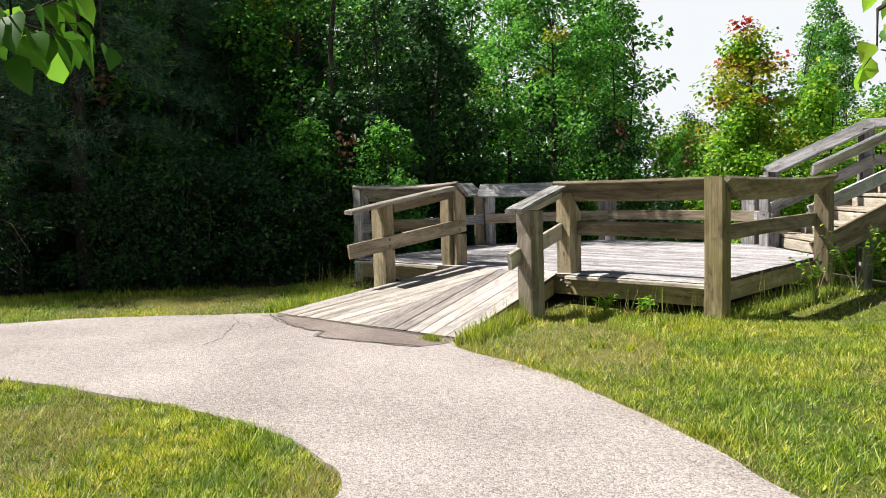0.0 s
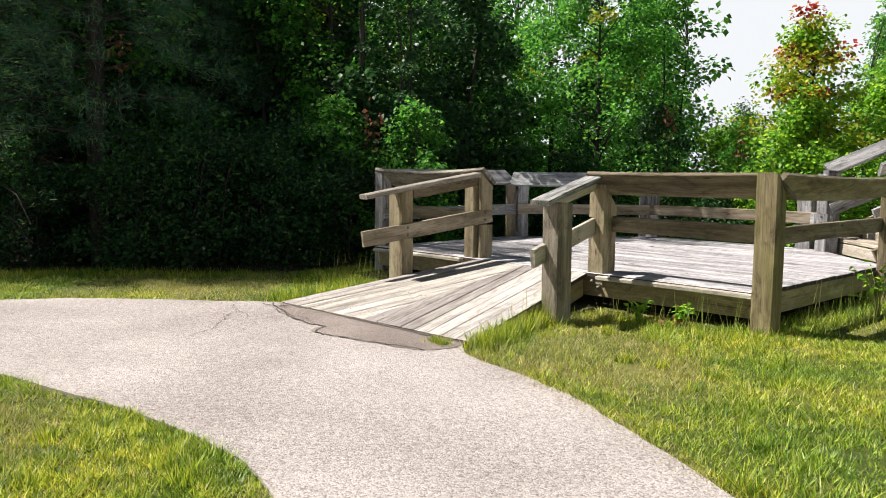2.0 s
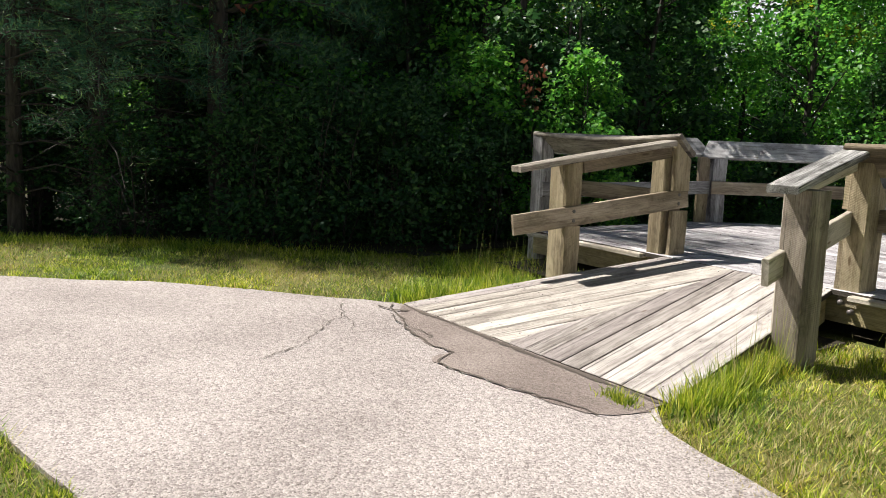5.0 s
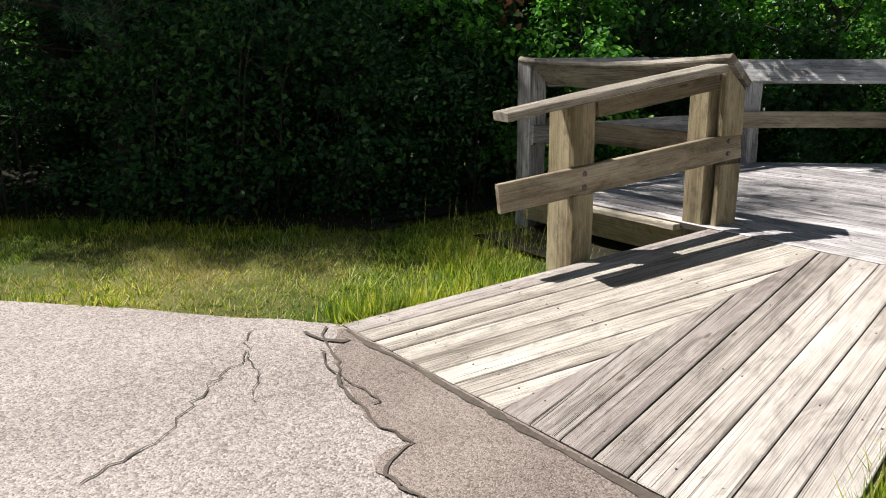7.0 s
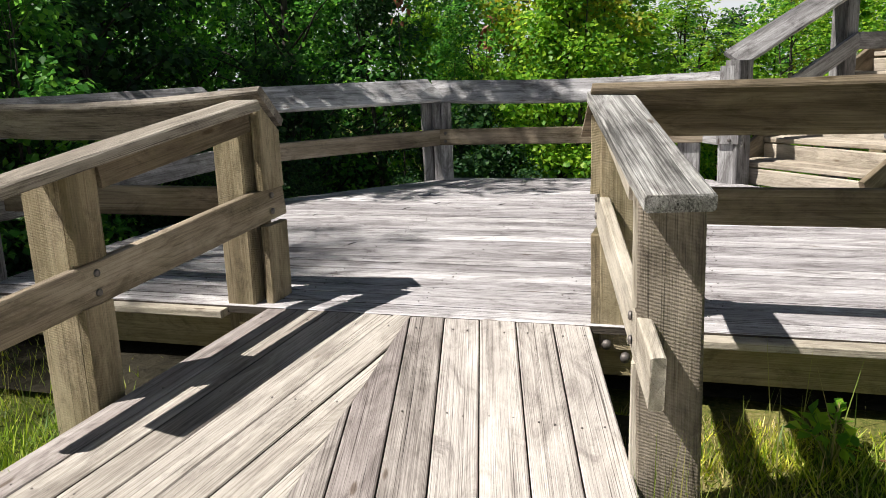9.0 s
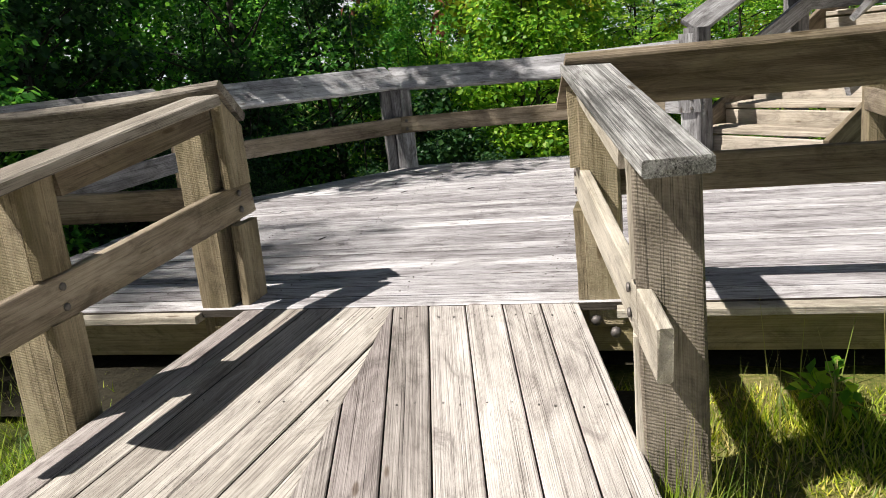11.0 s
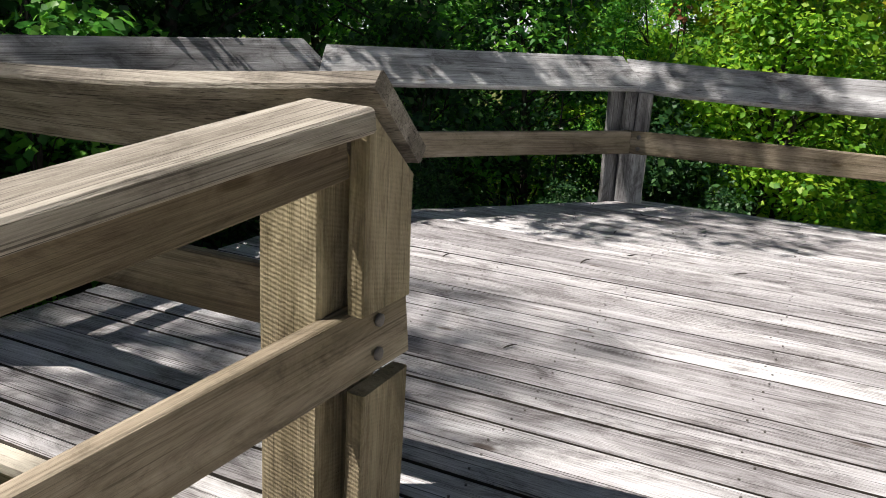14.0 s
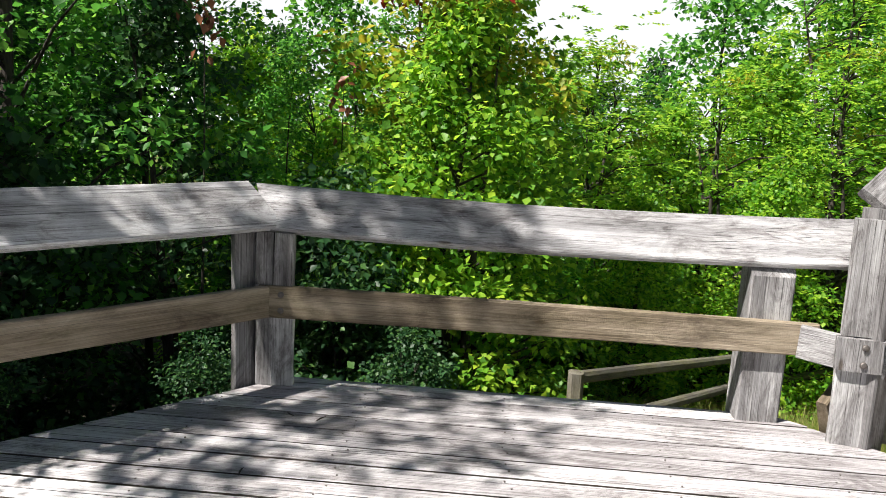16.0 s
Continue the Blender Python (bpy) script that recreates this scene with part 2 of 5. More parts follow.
def ground_mat(name, stops, s1, s2, bump_d, speck=None):
    m, n, l, b = nodes_of(name)
    co = n.new("ShaderNodeTexCoord")
    big = n.new("ShaderNodeTexNoise")
    big.inputs["Scale"].default_value = s1
    big.inputs["Detail"].default_value = 5
    l.new(co.outputs["Object"], big.inputs["Vector"])
    small = n.new("ShaderNodeTexNoise")
    small.inputs["Scale"].default_value = s2
    small.inputs["Detail"].default_value = 6
    l.new(co.outputs["Object"], small.inputs["Vector"])
    mx = n.new("ShaderNodeMix")
    mx.data_type = "FLOAT"
    mx.inputs[0].default_value = 0.45
    l.new(big.outputs[0], mx.inputs[2])
    l.new(small.outputs[0], mx.inputs[3])
    cr = ramp_node(n, stops)
    l.new(mx.outputs[0], cr.inputs[0])
    last, height = cr.outputs[0], small.outputs[0]
    if speck:
        vor = n.new("ShaderNodeTexVoronoi")
        vor.inputs["Scale"].default_value = speck
        l.new(co.outputs["Object"], vor.inputs["Vector"])
        sr = ramp_node(n, [(0.0, (0.55, 0.52, 0.51)), (0.4, (0.93, 0.91, 0.91)), (1.0, (1.32, 1.29, 1.28))])
        sp = n.new("ShaderNodeSeparateColor")
        l.new(vor.outputs["Color"], sp.inputs[0])
        l.new(sp.outputs[0], sr.inputs[0])
        mm = n.new("ShaderNodeMix")
        mm.data_type = "RGBA"
        mm.blend_type = "MULTIPLY"
        mm.inputs[0].default_value = 1
        l.new(last, mm.inputs[6])
        l.new(sr.outputs[0], mm.inputs[7])
        last = mm.outputs[2]
        inv = n.new("ShaderNodeMath")
        inv.operation = "MULTIPLY_ADD"
        l.new(vor.outputs["Distance"], inv.inputs[0])
        inv.inputs[1].default_value = -1.2
        l.new(height, inv.inputs[2])
        height = inv.outputs[0]
    l.new(last, b.inputs["Base Color"])
    b.inputs["Roughness"].default_value = 0.92
    b.inputs["Specular IOR Level"].default_value = 0.25
    bp = n.new("ShaderNodeBump")
    bp.inputs["Strength"].default_value = 0.8
    bp.inputs["Distance"].default_value = bump_d
    l.new(height, bp.inputs["Height"])
    l.new(bp.outputs[0], b.inputs["Normal"])
    return m


ASPHALT = ground_mat("pale worn asphalt", [(0.30, (0.235, 0.209, 0.199)), (0.5, (0.365, 0.335, 0.322)), (0.68, (0.455, 0.42, 0.405))], 0.9, 38, 0.005, speck=120)
PATCH = ground_mat("darker asphalt patch", [(0.30, (0.15, 0.124, 0.112)), (0.5, (0.235, 0.2, 0.183)), (0.7, (0.32, 0.28, 0.258))], 1.5, 60, 0.004, speck=170)
CRACK = ground_mat("crack fill", [(0.3, (0.06, 0.049, 0.042)), (0.7, (0.14, 0.118, 0.1))], 4, 50, 0.003)
SOIL = ground_mat("lawn ground", [(0.30, (0.035, 0.055, 0.010)), (0.48, (0.08, 0.10, 0.018)), (0.60, (0.17, 0.16, 0.045)), (0.74, (0.32, 0.265, 0.13))], 1.1, 60, 0.02)
# near-black: litter below the trees, painted shade below deck and ramp
LITTER_SHADE = ground_mat("forest floor and painted shade", [(0.3, (0.012, 0.011, 0.007)), (0.7, (0.04, 0.034, 0.02))], 1.5, 20, 0.03)


def metal_mat(name, col, rough):
    m, n, l, b = nodes_of(name)
    t = n.new("ShaderNodeTexNoise")
    t.inputs["Scale"].default_value = 60
    cr = ramp_node(n, [(0.35, tuple(v * 0.6 for v in col)), (0.65, col)])
    l.new(t.outputs[0], cr.inputs[0])
    l.new(cr.outputs[0], b.inputs["Base Color"])
    b.inputs["Metallic"].default_value = 0.7
    b.inputs["Roughness"].default_value = rough
    return m


BOLT = metal_mat("weathered galvanised steel", (0.22, 0.20, 0.19), 0.6)


# bright summer haze that closes the view beyond the trees
HAZE = bpy.data.materials.new("white haze")
HAZE.use_nodes = True
hn = HAZE.node_tree.nodes
hn.remove(hn["Principled BSDF"])
he = hn.new("ShaderNodeEmission")
hz = hn.new("ShaderNodeTexNoise")
hz.inputs["Scale"].default_value = 0.02
hr = ramp_node(hn, [(0.3, (0.86, 0.92, 1.0)), (0.6, (1.0, 1.0, 1.0))])
HAZE.node_tree.links.new(hz.outputs[0], hr.inputs[0])
HAZE.node_tree.links.new(hr.outputs[0], he.inputs[0])
he.inputs[1].default_value = 0.55
HAZE.node_tree.links.new(he.outputs[0], hn["Material Output"].inputs[0])


# ---- building helpers ----
def mesh_of(name, verts, faces, mat, smooth=False):
    me = bpy.data.meshes.new(name)
    me.from_pydata(verts, [], faces)
    me.materials.append(mat)
    if smooth:
        me.shade_smooth()
    return me


def thing(name, label, category, at=(0, 0, 0), group="", kind=""):
    ob = new(name)
    ob.location = at
    ob.empty_display_size = 0.1
    return tagged(ob, label, category, group, kind)


def part(name, data, parent, m=None, label=""):
    """A part with world pose m under a thing that is moved but not turned."""
    ob = new(name, data)
    ob.parent = parent
    shift = Matrix.Translation(-parent.location) if parent.parent is None else Matrix.Identity(4)
    ob.matrix_basis = shift @ (m if m is not None else Matrix.Identity(4))
    if label:
        ob["label"] = label
    return ob


def axes(p0, p1, up):
    """A pose at p0 whose x axis runs to p1 and whose z axis lies near up."""
    x = (Vector(p1) - Vector(p0)).normalized()
    y = Vector(up).cross(x).normalized()
    z = x.cross(y)
    return Matrix.Translation(p0) @ Matrix((x, y, z)).transposed().to_4x4()


def beam_mesh(length, w, t, rng, mat, seg=5, warp=0.004, ch=0.006, sag=0.0, skew0=0.0, skew1=0.0, slant1=0.0):
    """A sawn timber along x with worn corners; skew slants its ends across the width."""
    sec = [(-w / 2 + ch, -t / 2), (w / 2 - ch, -t / 2), (w / 2, -t / 2 + ch), (w / 2, t / 2 - ch),
           (w / 2 - ch, t / 2), (-w / 2 + ch, t / 2), (-w / 2, t / 2 - ch), (-w / 2, -t / 2 + ch)]
    vs, fs = [], []
    ph = rng.uniform(0, 6)
    for i in range(seg + 1):
        u = i / seg
        dy = warp * math.sin(ph + u * 3.1)
        dz = warp * math.cos(ph * 1.7 + u * 2.7) - sag * 4 * u * (1 - u)
        for y, z in sec:
            x = u * length + (skew0 * (1 - u) + skew1 * u) * y + slant1 * u ** 12 * y
            e = 0.0012
            vs.append((x + rng.uniform(-e, e), y + dy + rng.uniform(-e, e), z + dz + rng.uniform(-e, e)))
    for i in range(seg):
        a = i * 8
        for k in range(8):
            fs.append((a + k, a + (k + 1) % 8, a + 8 + (k + 1) % 8, a + 8 + k))
    fs.append(tuple(range(7, -1, -1)))
    fs.append(tuple(seg * 8 + k for k in range(8)))
    return mesh_of("timber", vs, fs, mat)


RNG = random.Random(7)


def beam(name, p0, p1, w, t, up, mat, parent, label="", **kw):
    length = (Vector(p1) - Vector(p0)).length
    return part(name, beam_mesh(length, w, t, RNG, mat, **kw), parent, axes(p0, p1, up), label)


def clip_poly(poly, a, b2):
    """The part of a 2D polygon on the left of the line a to b2."""
    out = []
    side = lambda p: (b2[0] - a[0]) * (p[1] - a[1]) - (b2[1] - a[1]) * (p[0] - a[0])
    for i, p in enumerate(poly):
        q = poly[(i + 1) % len(poly)]
        sp, sq = side(p), side(q)
        if sp >= 0:
            out.append(p)
        if (sp > 0 > sq) or (sp < 0 < sq):
            k = sp / (sp - sq)
            out.append((p[0] + (q[0] - p[0]) * k, p[1] + (q[1] - p[1]) * k))
    return out


def plank(name, poly, thick, m, parent, mat, rng, cup=0.0):
    """A board cut from a 2D outline, its upper edges eased, lying in the plane of the pose m."""
    cx = sum(p[0] for p in poly) / len(poly)
    cy = sum(p[1] for p in poly) / len(poly)
    n = len(poly)
    e = 0.004
    tz = [rng.uniform(-0.0025, 0.0025) for _ in poly]
    low = [(x - cx, y - cy, -thick) for x, y in poly]
    midr = [(x - cx, y - cy, -e + tz[i]) for i, (x, y) in enumerate(poly)]
    top = [((x - cx) - math.copysign(min(e, abs(x - cx)), x - cx), (y - cy) - math.copysign(min(e, abs(y - cy)), y - cy), tz[i]) for i, (x, y) in enumerate(poly)]
    fs = [tuple(range(n - 1, -1, -1)), tuple(2 * n + k for k in range(n))]
    for k in range(n):
        j = (k + 1) % n
        fs += [(k, j, n + j, n + k), (n + k, n + j, 2 * n + j, 2 * n + k)]
    me = mesh_of("board", low + midr + top, fs, mat)
    # side faces get a near-black wood; the eased upper edges keep the board's own
    me.materials.append(EDGE_DARK)
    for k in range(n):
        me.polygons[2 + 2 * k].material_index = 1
    return part(name, me, parent, m @ Matrix.Translation((cx, cy, 0)))


def tube(points, radii, sides=6):
    """Verts and faces of a tapered tube through points."""
    vs, fs = [], []
    for i, p in enumerate(points):
        p = Vector(p)
        d = (Vector(points[min(i + 1, len(points) - 1)]) - Vector(points[max(i - 1, 0)])).normalized()
        a = d.orthogonal().normalized()
        c = d.cross(a)
        for k in range(sides):
            t = 2 * math.pi * k / sides
            vs.append(tuple(p + (a * math.cos(t) + c * math.sin(t)) * radii[i]))
    for i in range(len(points) - 1):
        for k in range(sides):
            j = (k + 1) % sides
            fs.append((i * sides + k, i * sides + j, (i + 1) * sides + j, (i + 1) * sides + k))
    return vs, fs


def join(chunks):
    vs, fs = [], []
    for v, f in chunks:
        o = len(vs)
        vs += v
        fs += [tuple(i + o for i in q) for q in f]
    return vs, fs


def fast_mesh(name, verts, tris, mat):
    me = bpy.data.meshes.new(name)
    nt = len(tris)
    me.vertices.add(len(verts))
    me.vertices.foreach_set("co", np.asarray(verts, np.float32).ravel())
    me.loops.add(nt * 3)
    me.loops.foreach_set("vertex_index", np.asarray(tris, np.int32).ravel())
    me.polygons.add(nt)
    me.polygons.foreach_set("loop_start", np.arange(0, nt * 3, 3, dtype=np.int32))
    me.polygons.foreach_set("loop_total", np.full(nt, 3, np.int32))
    me.update(calc_edges=True)
    me.materials.append(mat)
    return me


def leaves(g, pos, out, size, droop=0.35, flat=0.55, wide=0.62):
    """Folded leaves at pos that point along out; two triangles each."""
    n = len(pos)
    d = out + g.normal(0, 0.55, (n, 3))
    d[:, 2] -= droop
    d /= np.linalg.norm(d, axis=1, keepdims=True) + 1e-9
    up = np.array([0, 0, 1.0]) + g.normal(0, flat, (n, 3))
    s = np.cross(d, up)
    s /= np.linalg.norm(s, axis=1, keepdims=True) + 1e-9
    nn = np.cross(s, d)
    L = (size * g.uniform(0.6, 1.25, n))[:, None]
    w = L * wide * 0.5
    mid = pos + d * L * 0.45
    lift = nn * L * 0.13
    v = np.stack([pos, mid + s * w + lift, pos + d * L, mid - s * w + lift], 1).reshape(-1, 3)
    b = np.arange(n)[:, None] * 4
    t = np.concatenate([b + [0, 1, 2], b + [0, 2, 3]], 1).reshape(-1, 3)
    return v, t

# ---- ground, path ----
DECK = 0.42
GROUND = 0.11
RIGHT_EDGE = [(1.12, -1.95), (1.4, -2.27), (2.12, -2.43), (2.6, -2.58), (3.0, -2.77), (3.84, -3.22), (4.37, -3.57), (5.6, -4.5), (7.2, -6.2), (9.5, -9.5), (11, -12.5)]
LAWN_EDGE = [(7.4, -13), (5.9, -10), (4.4, -7.4), (3.5, -5.6), (3.02, -4.74), (2.75, -4.5), (2.18, -4.35), (1.5, -4.4), (0.66, -4.55), (-0.2, -4.8), (-1.5, -5.4), (-3.5, -6.9), (-8, -11)]
FAR_EDGE = [(-10, -9.6), (-5.5, -6.3), (-3.35, -4.6), (-2.5, -3.4), (-1.6, -2.55), (-1.25, -2.2), (-0.95, -2.0)]
WOODS_EDGE = [(-13, -11.5), (-9, -7.3), (-6.1, -4.35), (-4.2, -2.4), (-2.85, -1.0), (-3.0, 0.5), (-3.1, 2.9), (-1.5, 4.7), (0.3, 5.2), (2.0, 6.4), (6, 9), (14, 13)]


def smooth_line(pts, step=0.12, rough=0.02, seed=0):
    """Points along a Catmull-Rom curve through pts, with a ragged edge."""
    out = []
    for i in range(len(pts) - 1):
        p = [Vector(pts[max(0, min(len(pts) - 1, k))]) for k in (i - 1, i, i + 1, i + 2)]
        n = max(2, int((p[2] - p[1]).length / step))
        for k in range(n):
            t = k / n
            q = 0.5 * (2 * p[1] + (p[2] - p[0]) * t + (2 * p[0] - 5 * p[1] + 4 * p[2] - p[3]) * t * t + (3 * p[1] - p[0] - 3 * p[2] + p[3]) * t ** 3)
            j = noise.noise_vector(Vector((q.x * 2.3, q.y * 2.3, seed))) * rough * 2 + noise.noise_vector(Vector((q.x * 15, q.y * 15, seed))) * rough * 0.9
            out.append((q.x + j.x, q.y + j.y))
    out.append(tuple(pts[-1]))
    return out


def ground_z(x, y):
    """The lie of the land: level by the path, falling away behind the deck."""
    back = min(max((y - 2.4) / 7.5, 0), 1) * 1.9
    wood = min(max((-x - 3.2 + 0.4 * y) / 5.0, 0), 1) * 0.35
    far = min(max((math.hypot(x, y) - 25) / 40, 0), 1) * 2.0
    return GROUND - back - wood - far + 0.02 * noise.noise(Vector((x * 0.9, y * 0.9, 3)))


def inside(px, py, poly):
    r = np.zeros(len(px), bool)
    j = len(poly) - 1
    for i in range(len(poly)):
        xi, yi = poly[i]
        xj, yj = poly[j]
        cross = ((yi > py) != (yj > py)) & (px < (xj - xi) * (py - yi) / (yj - yi + 1e-12) + xi)
        r ^= cross
        j = i
    return r


ticks = [-420, -200, -110, -60, -40, -30] + [-24 + 0.5 * k for k in range(97)] + [30, 40, 60, 110, 200, 420]
gv = [(x, y, ground_z(x, y)) for y in ticks for x in ticks]
nt = len(ticks)
gf = [(j * nt + i, j * nt + i + 1, (j + 1) * nt + i + 1, (j + 1) * nt + i) for j in range(nt - 1) for i in range(nt - 1)]
ground = new("ground", mesh_of("ground", gv, gf, SOIL, True))
tagged(ground, "green mown lawn ground with dry worn patches", "ground", kind="structure")

ring = [(220 * math.cos(k * math.pi / 24), 220 * math.sin(k * math.pi / 24)) for k in range(48)]
hv = [(x, y, z) for z in (-6, 35, 75) for x, y in ring]
hf = [(r0 * 48 + k, r0 * 48 + (k + 1) % 48, (r0 + 1) * 48 + (k + 1) % 48, (r0 + 1) * 48 + k) for r0 in range(2) for k in range(48)]
tagged(new("backdrop", mesh_of("backdrop", hv, hf, HAZE, True)), "white hazy summer sky low over the horizon", "sky", kind="structure")

PATH_POLY = smooth_line(RIGHT_EDGE, seed=1) + smooth_line(LAWN_EDGE, seed=2) + smooth_line(FAR_EDGE, seed=3)
bm = bmesh.new()
bv = [bm.verts.new((x, y, GROUND + 0.015)) for x, y in PATH_POLY]
face = bm.faces.new(bv)
low = bmesh.ops.extrude_face_region(bm, geom=[face])
for v in low["geom"]:
    if isinstance(v, bmesh.types.BMVert):
        v.co.z -= 0.08
bmesh.ops.recalc_face_normals(bm, faces=bm.faces)
bmesh.ops.triangulate(bm, faces=bm.faces)
me = bpy.data.meshes.new("path")
bm.to_mesh(me)
bm.free()
me.materials.append(ASPHALT)
path = tagged(new("path", me), "pale pinkish-grey worn asphalt footpath that forks at the ramp", "path", kind="structure")
TOP = GROUND + 0.015

# ---- timber deck ----
OUTLINE = [(-2.33, 0.0), (2.33, 0.0), (2.33, 2.77), (1.13, 3.97), (-0.98, 3.97), (-2.33, 2.42)]
PITCH = 0.1435
deck = thing("deck", "low weathered timber deck platform with grey boards", "deck", (0, 2, GROUND))
n_rows = 28
for k in range(n_rows):
    y0, y1 = k * PITCH - 0.03, k * PITCH - 0.03 + PITCH - RNG.uniform(0.009, 0.018)
    poly = [(-3, y0), (3, y0), (3, y1), (-3, y1)]
    o = [(x + math.copysign(RNG.uniform(-0.012, 0.02), x), y) for x, y in OUTLINE]
    o = [(o[0][0], -1), (o[1][0], -1)] + o[2:]
    for i in range(len(o)):
        poly = clip_poly(poly, o[i], o[(i + 1) % len(o)])
    plank("board", poly, 0.036, Matrix.Translation((0, 0, DECK)), deck, WOOD_DECK, RNG)
# rim beams and joists
rim = [(-2.3, 0.02), (2.3, 0.02), (2.3, 2.74), (1.11, 3.93), (-0.96, 3.93), (-2.3, 2.4)]
for i in range(6):
    a, c = rim[i], rim[(i + 1) % 6]
    beam("rim_beam", (*a, DECK - 0.13), (*c, DECK - 0.13), 0.05, 0.175, (0, 0, 1), WOOD_MOSSY, deck)
for x in (-1.8, -1.2, -0.6, 0.0, 0.6, 1.2, 1.8):
    ye = 3.9 if abs(x) < 1 else 4.9 - abs(x) - 0.05
    beam("joist", (x, 0.06, DECK - 0.13), (x, ye, DECK - 0.13), 0.045, 0.18, (0, 0, 1), WOOD_RAIL, deck, seg=2)
for x, y in ((-1.6, 1.2), (0, 1.2), (1.6, 1.2), (-1.6, 2.6), (0, 3.7), (1.6, 2.6)):
    beam("support_post", (x, y, ground_z(x, y) - 0.1), (x, y, DECK - 0.22), 0.13, 0.13, (0, 1, 0), WOOD_POST, deck, seg=2)
# step-like front nosing boards beside the ramp
beam("nosing_board", (-2.3, -0.045, DECK - 0.035), (-0.86, -0.045, DECK - 0.035), 0.09, 0.036, (0, 0, 1), WOOD_PALE, deck)
beam("nosing_board", (0.88, -0.045, DECK - 0.035), (2.33, -0.045, DECK - 0.035), 0.09, 0.036, (0, 0, 1), WOOD_PALE, deck)


# ---- railings ----
def bolt_mesh(r=0.014, h=0.009):
    vs, fs = tube([(0, 0, 0), (0, 0, h * 0.7), (0, 0, h)], [r, r, r * 0.6], 8)
    fs.append(tuple(range(16, 24)))
    return mesh_of("bolt", vs, fs, BOLT, True)


BOLT_MESH = bolt_mesh()


def post(parent, x, y, z0, z1, turn=0.0, w=0.15, d=0.15, mat=None, out=None, slant=1.15):
    """A square post; out names the outer side of the leaning cap that its top is cut to."""
    ux = (math.cos(radians(turn)), math.sin(radians(turn)), 0) if out is None else (-out[1], out[0], 0)
    return beam("post", (x, y, z0), (x, y, z1), w, d, ux, mat or WOOD_POST, parent, seg=4, warp=0.003, ch=0.008, slant1=0.0 if out is None else slant)


def facing(parent, p, n, z0, z1, w=0.145, mat=None, slant=0.0):
    """A facing block on a post: p is the middle of its outer face, n the way that it faces."""
    q = Vector((p[0], p[1], 0)) - Vector((n[0], n[1], 0)) * 0.02
    return beam("facing_block", (q.x, q.y, z0), (q.x, q.y, z1), w, 0.038, (n[0], n[1], 0), mat or WOOD_GREY, parent, seg=4, warp=0.002, ch=0.004, slant1=slant)


def bolts(parent, p, n, dz=0.035):
    """Two bolt heads, one above the other, on a rail face."""
    turn = Vector((n[0], n[1], 0)).to_track_quat("Z", "Y").to_matrix().to_4x4()
    for s in (-1, 1):
        part("bolt", BOLT_MESH, parent, Matrix.Translation((p[0], p[1], p[2] + s * dz)) @ turn)


def cap(parent, a, b2, n, z_out=1.35, z_in=1.165, out=0.08, sag=0.0, mat=None, skew0=0.0, skew1=0.0):
    """A leaning cap rail from a to b2 (2D), high at its outer edge, low on the side n."""
    n = Vector((n[0], n[1], 0)).normalized()
    rise = Vector((0, 0, z_out - z_in))
    across = n * (out * 2) - rise
    up = (n * rise.z + Vector((0, 0, out * 2))).normalized()
    mid = (z_out + z_in) / 2 - 0.02
    return beam("cap_rail", (*a, mid), (*b2, mid), across.length, 0.04, up, mat or WOOD_GREY, parent, seg=8, sag=sag, warp=0.006, skew0=skew0, skew1=skew1, ch=0.007)


def mid_rail(parent, a, b2, n, z, mat=None, h=0.14, off=0.09):
    n = Vector((n[0], n[1], 0)).normalized()
    p = Vector((*a, z)) + n * off
    q = Vector((*b2, z)) + n * off
    return beam("mid_rail", p, q, h, 0.038, n, mat or WOOD_GREY, parent, seg=6, warp=0.004)


S2 = math.sqrt(0.5)
CH = (0.754, -0.657)
rail_label = "weathered timber deck railing with a leaning cap"
# front, left of the ramp
r = thing("deck_railing", rail_label + " and sagging edge", "railing", (-1.6, 0, GROUND), "deck railings")
post(r, -2.38, 0.12, ground_z(-2.4, 0) - 0.1, 1.25, mat=WOOD_GREY, out=(0, -1), slant=0.87)
post(r, -0.795, 0.09, DECK - 0.23, 1.19, w=0.21, d=0.14, out=(0, -1), slant=0.87)
facing(r, (-0.65, 0.105), (1, 0), 0.922, 1.23, w=0.175, mat=WOOD_POST, slant=0.8)
facing(r, (-0.65, 0.105), (1, 0), DECK, 0.765, w=0.175, mat=WOOD_POST)
cap(r, (-2.44, 0.14), (-0.655, 0.14), (0, 1), z_out=1.365, z_in=1.205, out=0.092, sag=0.055, mat=WOOD_CAP)
mid_rail(r, (-2.43, 0.12), (-0.83, 0.12), (0, 1), 0.84, mat=WOOD_RAIL, off=0.11)
# front, right of the ramp
r = thing("deck_railing", rail_label + " beside the ramp", "railing", (1.6, 0, GROUND), "deck railings")
post(r, 0.84, 0.08, DECK - 0.1, 1.11, w=0.19, d=0.14, out=(0, -1))
facing(r, (0.735, 0.08), (-1, 0), 0.925, 1.13, w=0.185, mat=WOOD_POST, slant=-1.15)
facing(r, (0.735, 0.08), (-1, 0), DECK, 0.765, w=0.185, mat=WOOD_POST)
post(r, 2.43, -0.05, GROUND - 0.1, 1.25, w=0.16, d=0.17, mat=WOOD_MOSSY, out=(0, -1))
cap(r, (0.72, 0), (2.52, 0), (0, 1), mat=WOOD_RAIL, skew0=-0.25, skew1=0.4)
mid_rail(r, (0.9, 0.02), (2.36, 0.02), (0, 1), 0.86, mat=WOOD_RAIL, off=0.1)
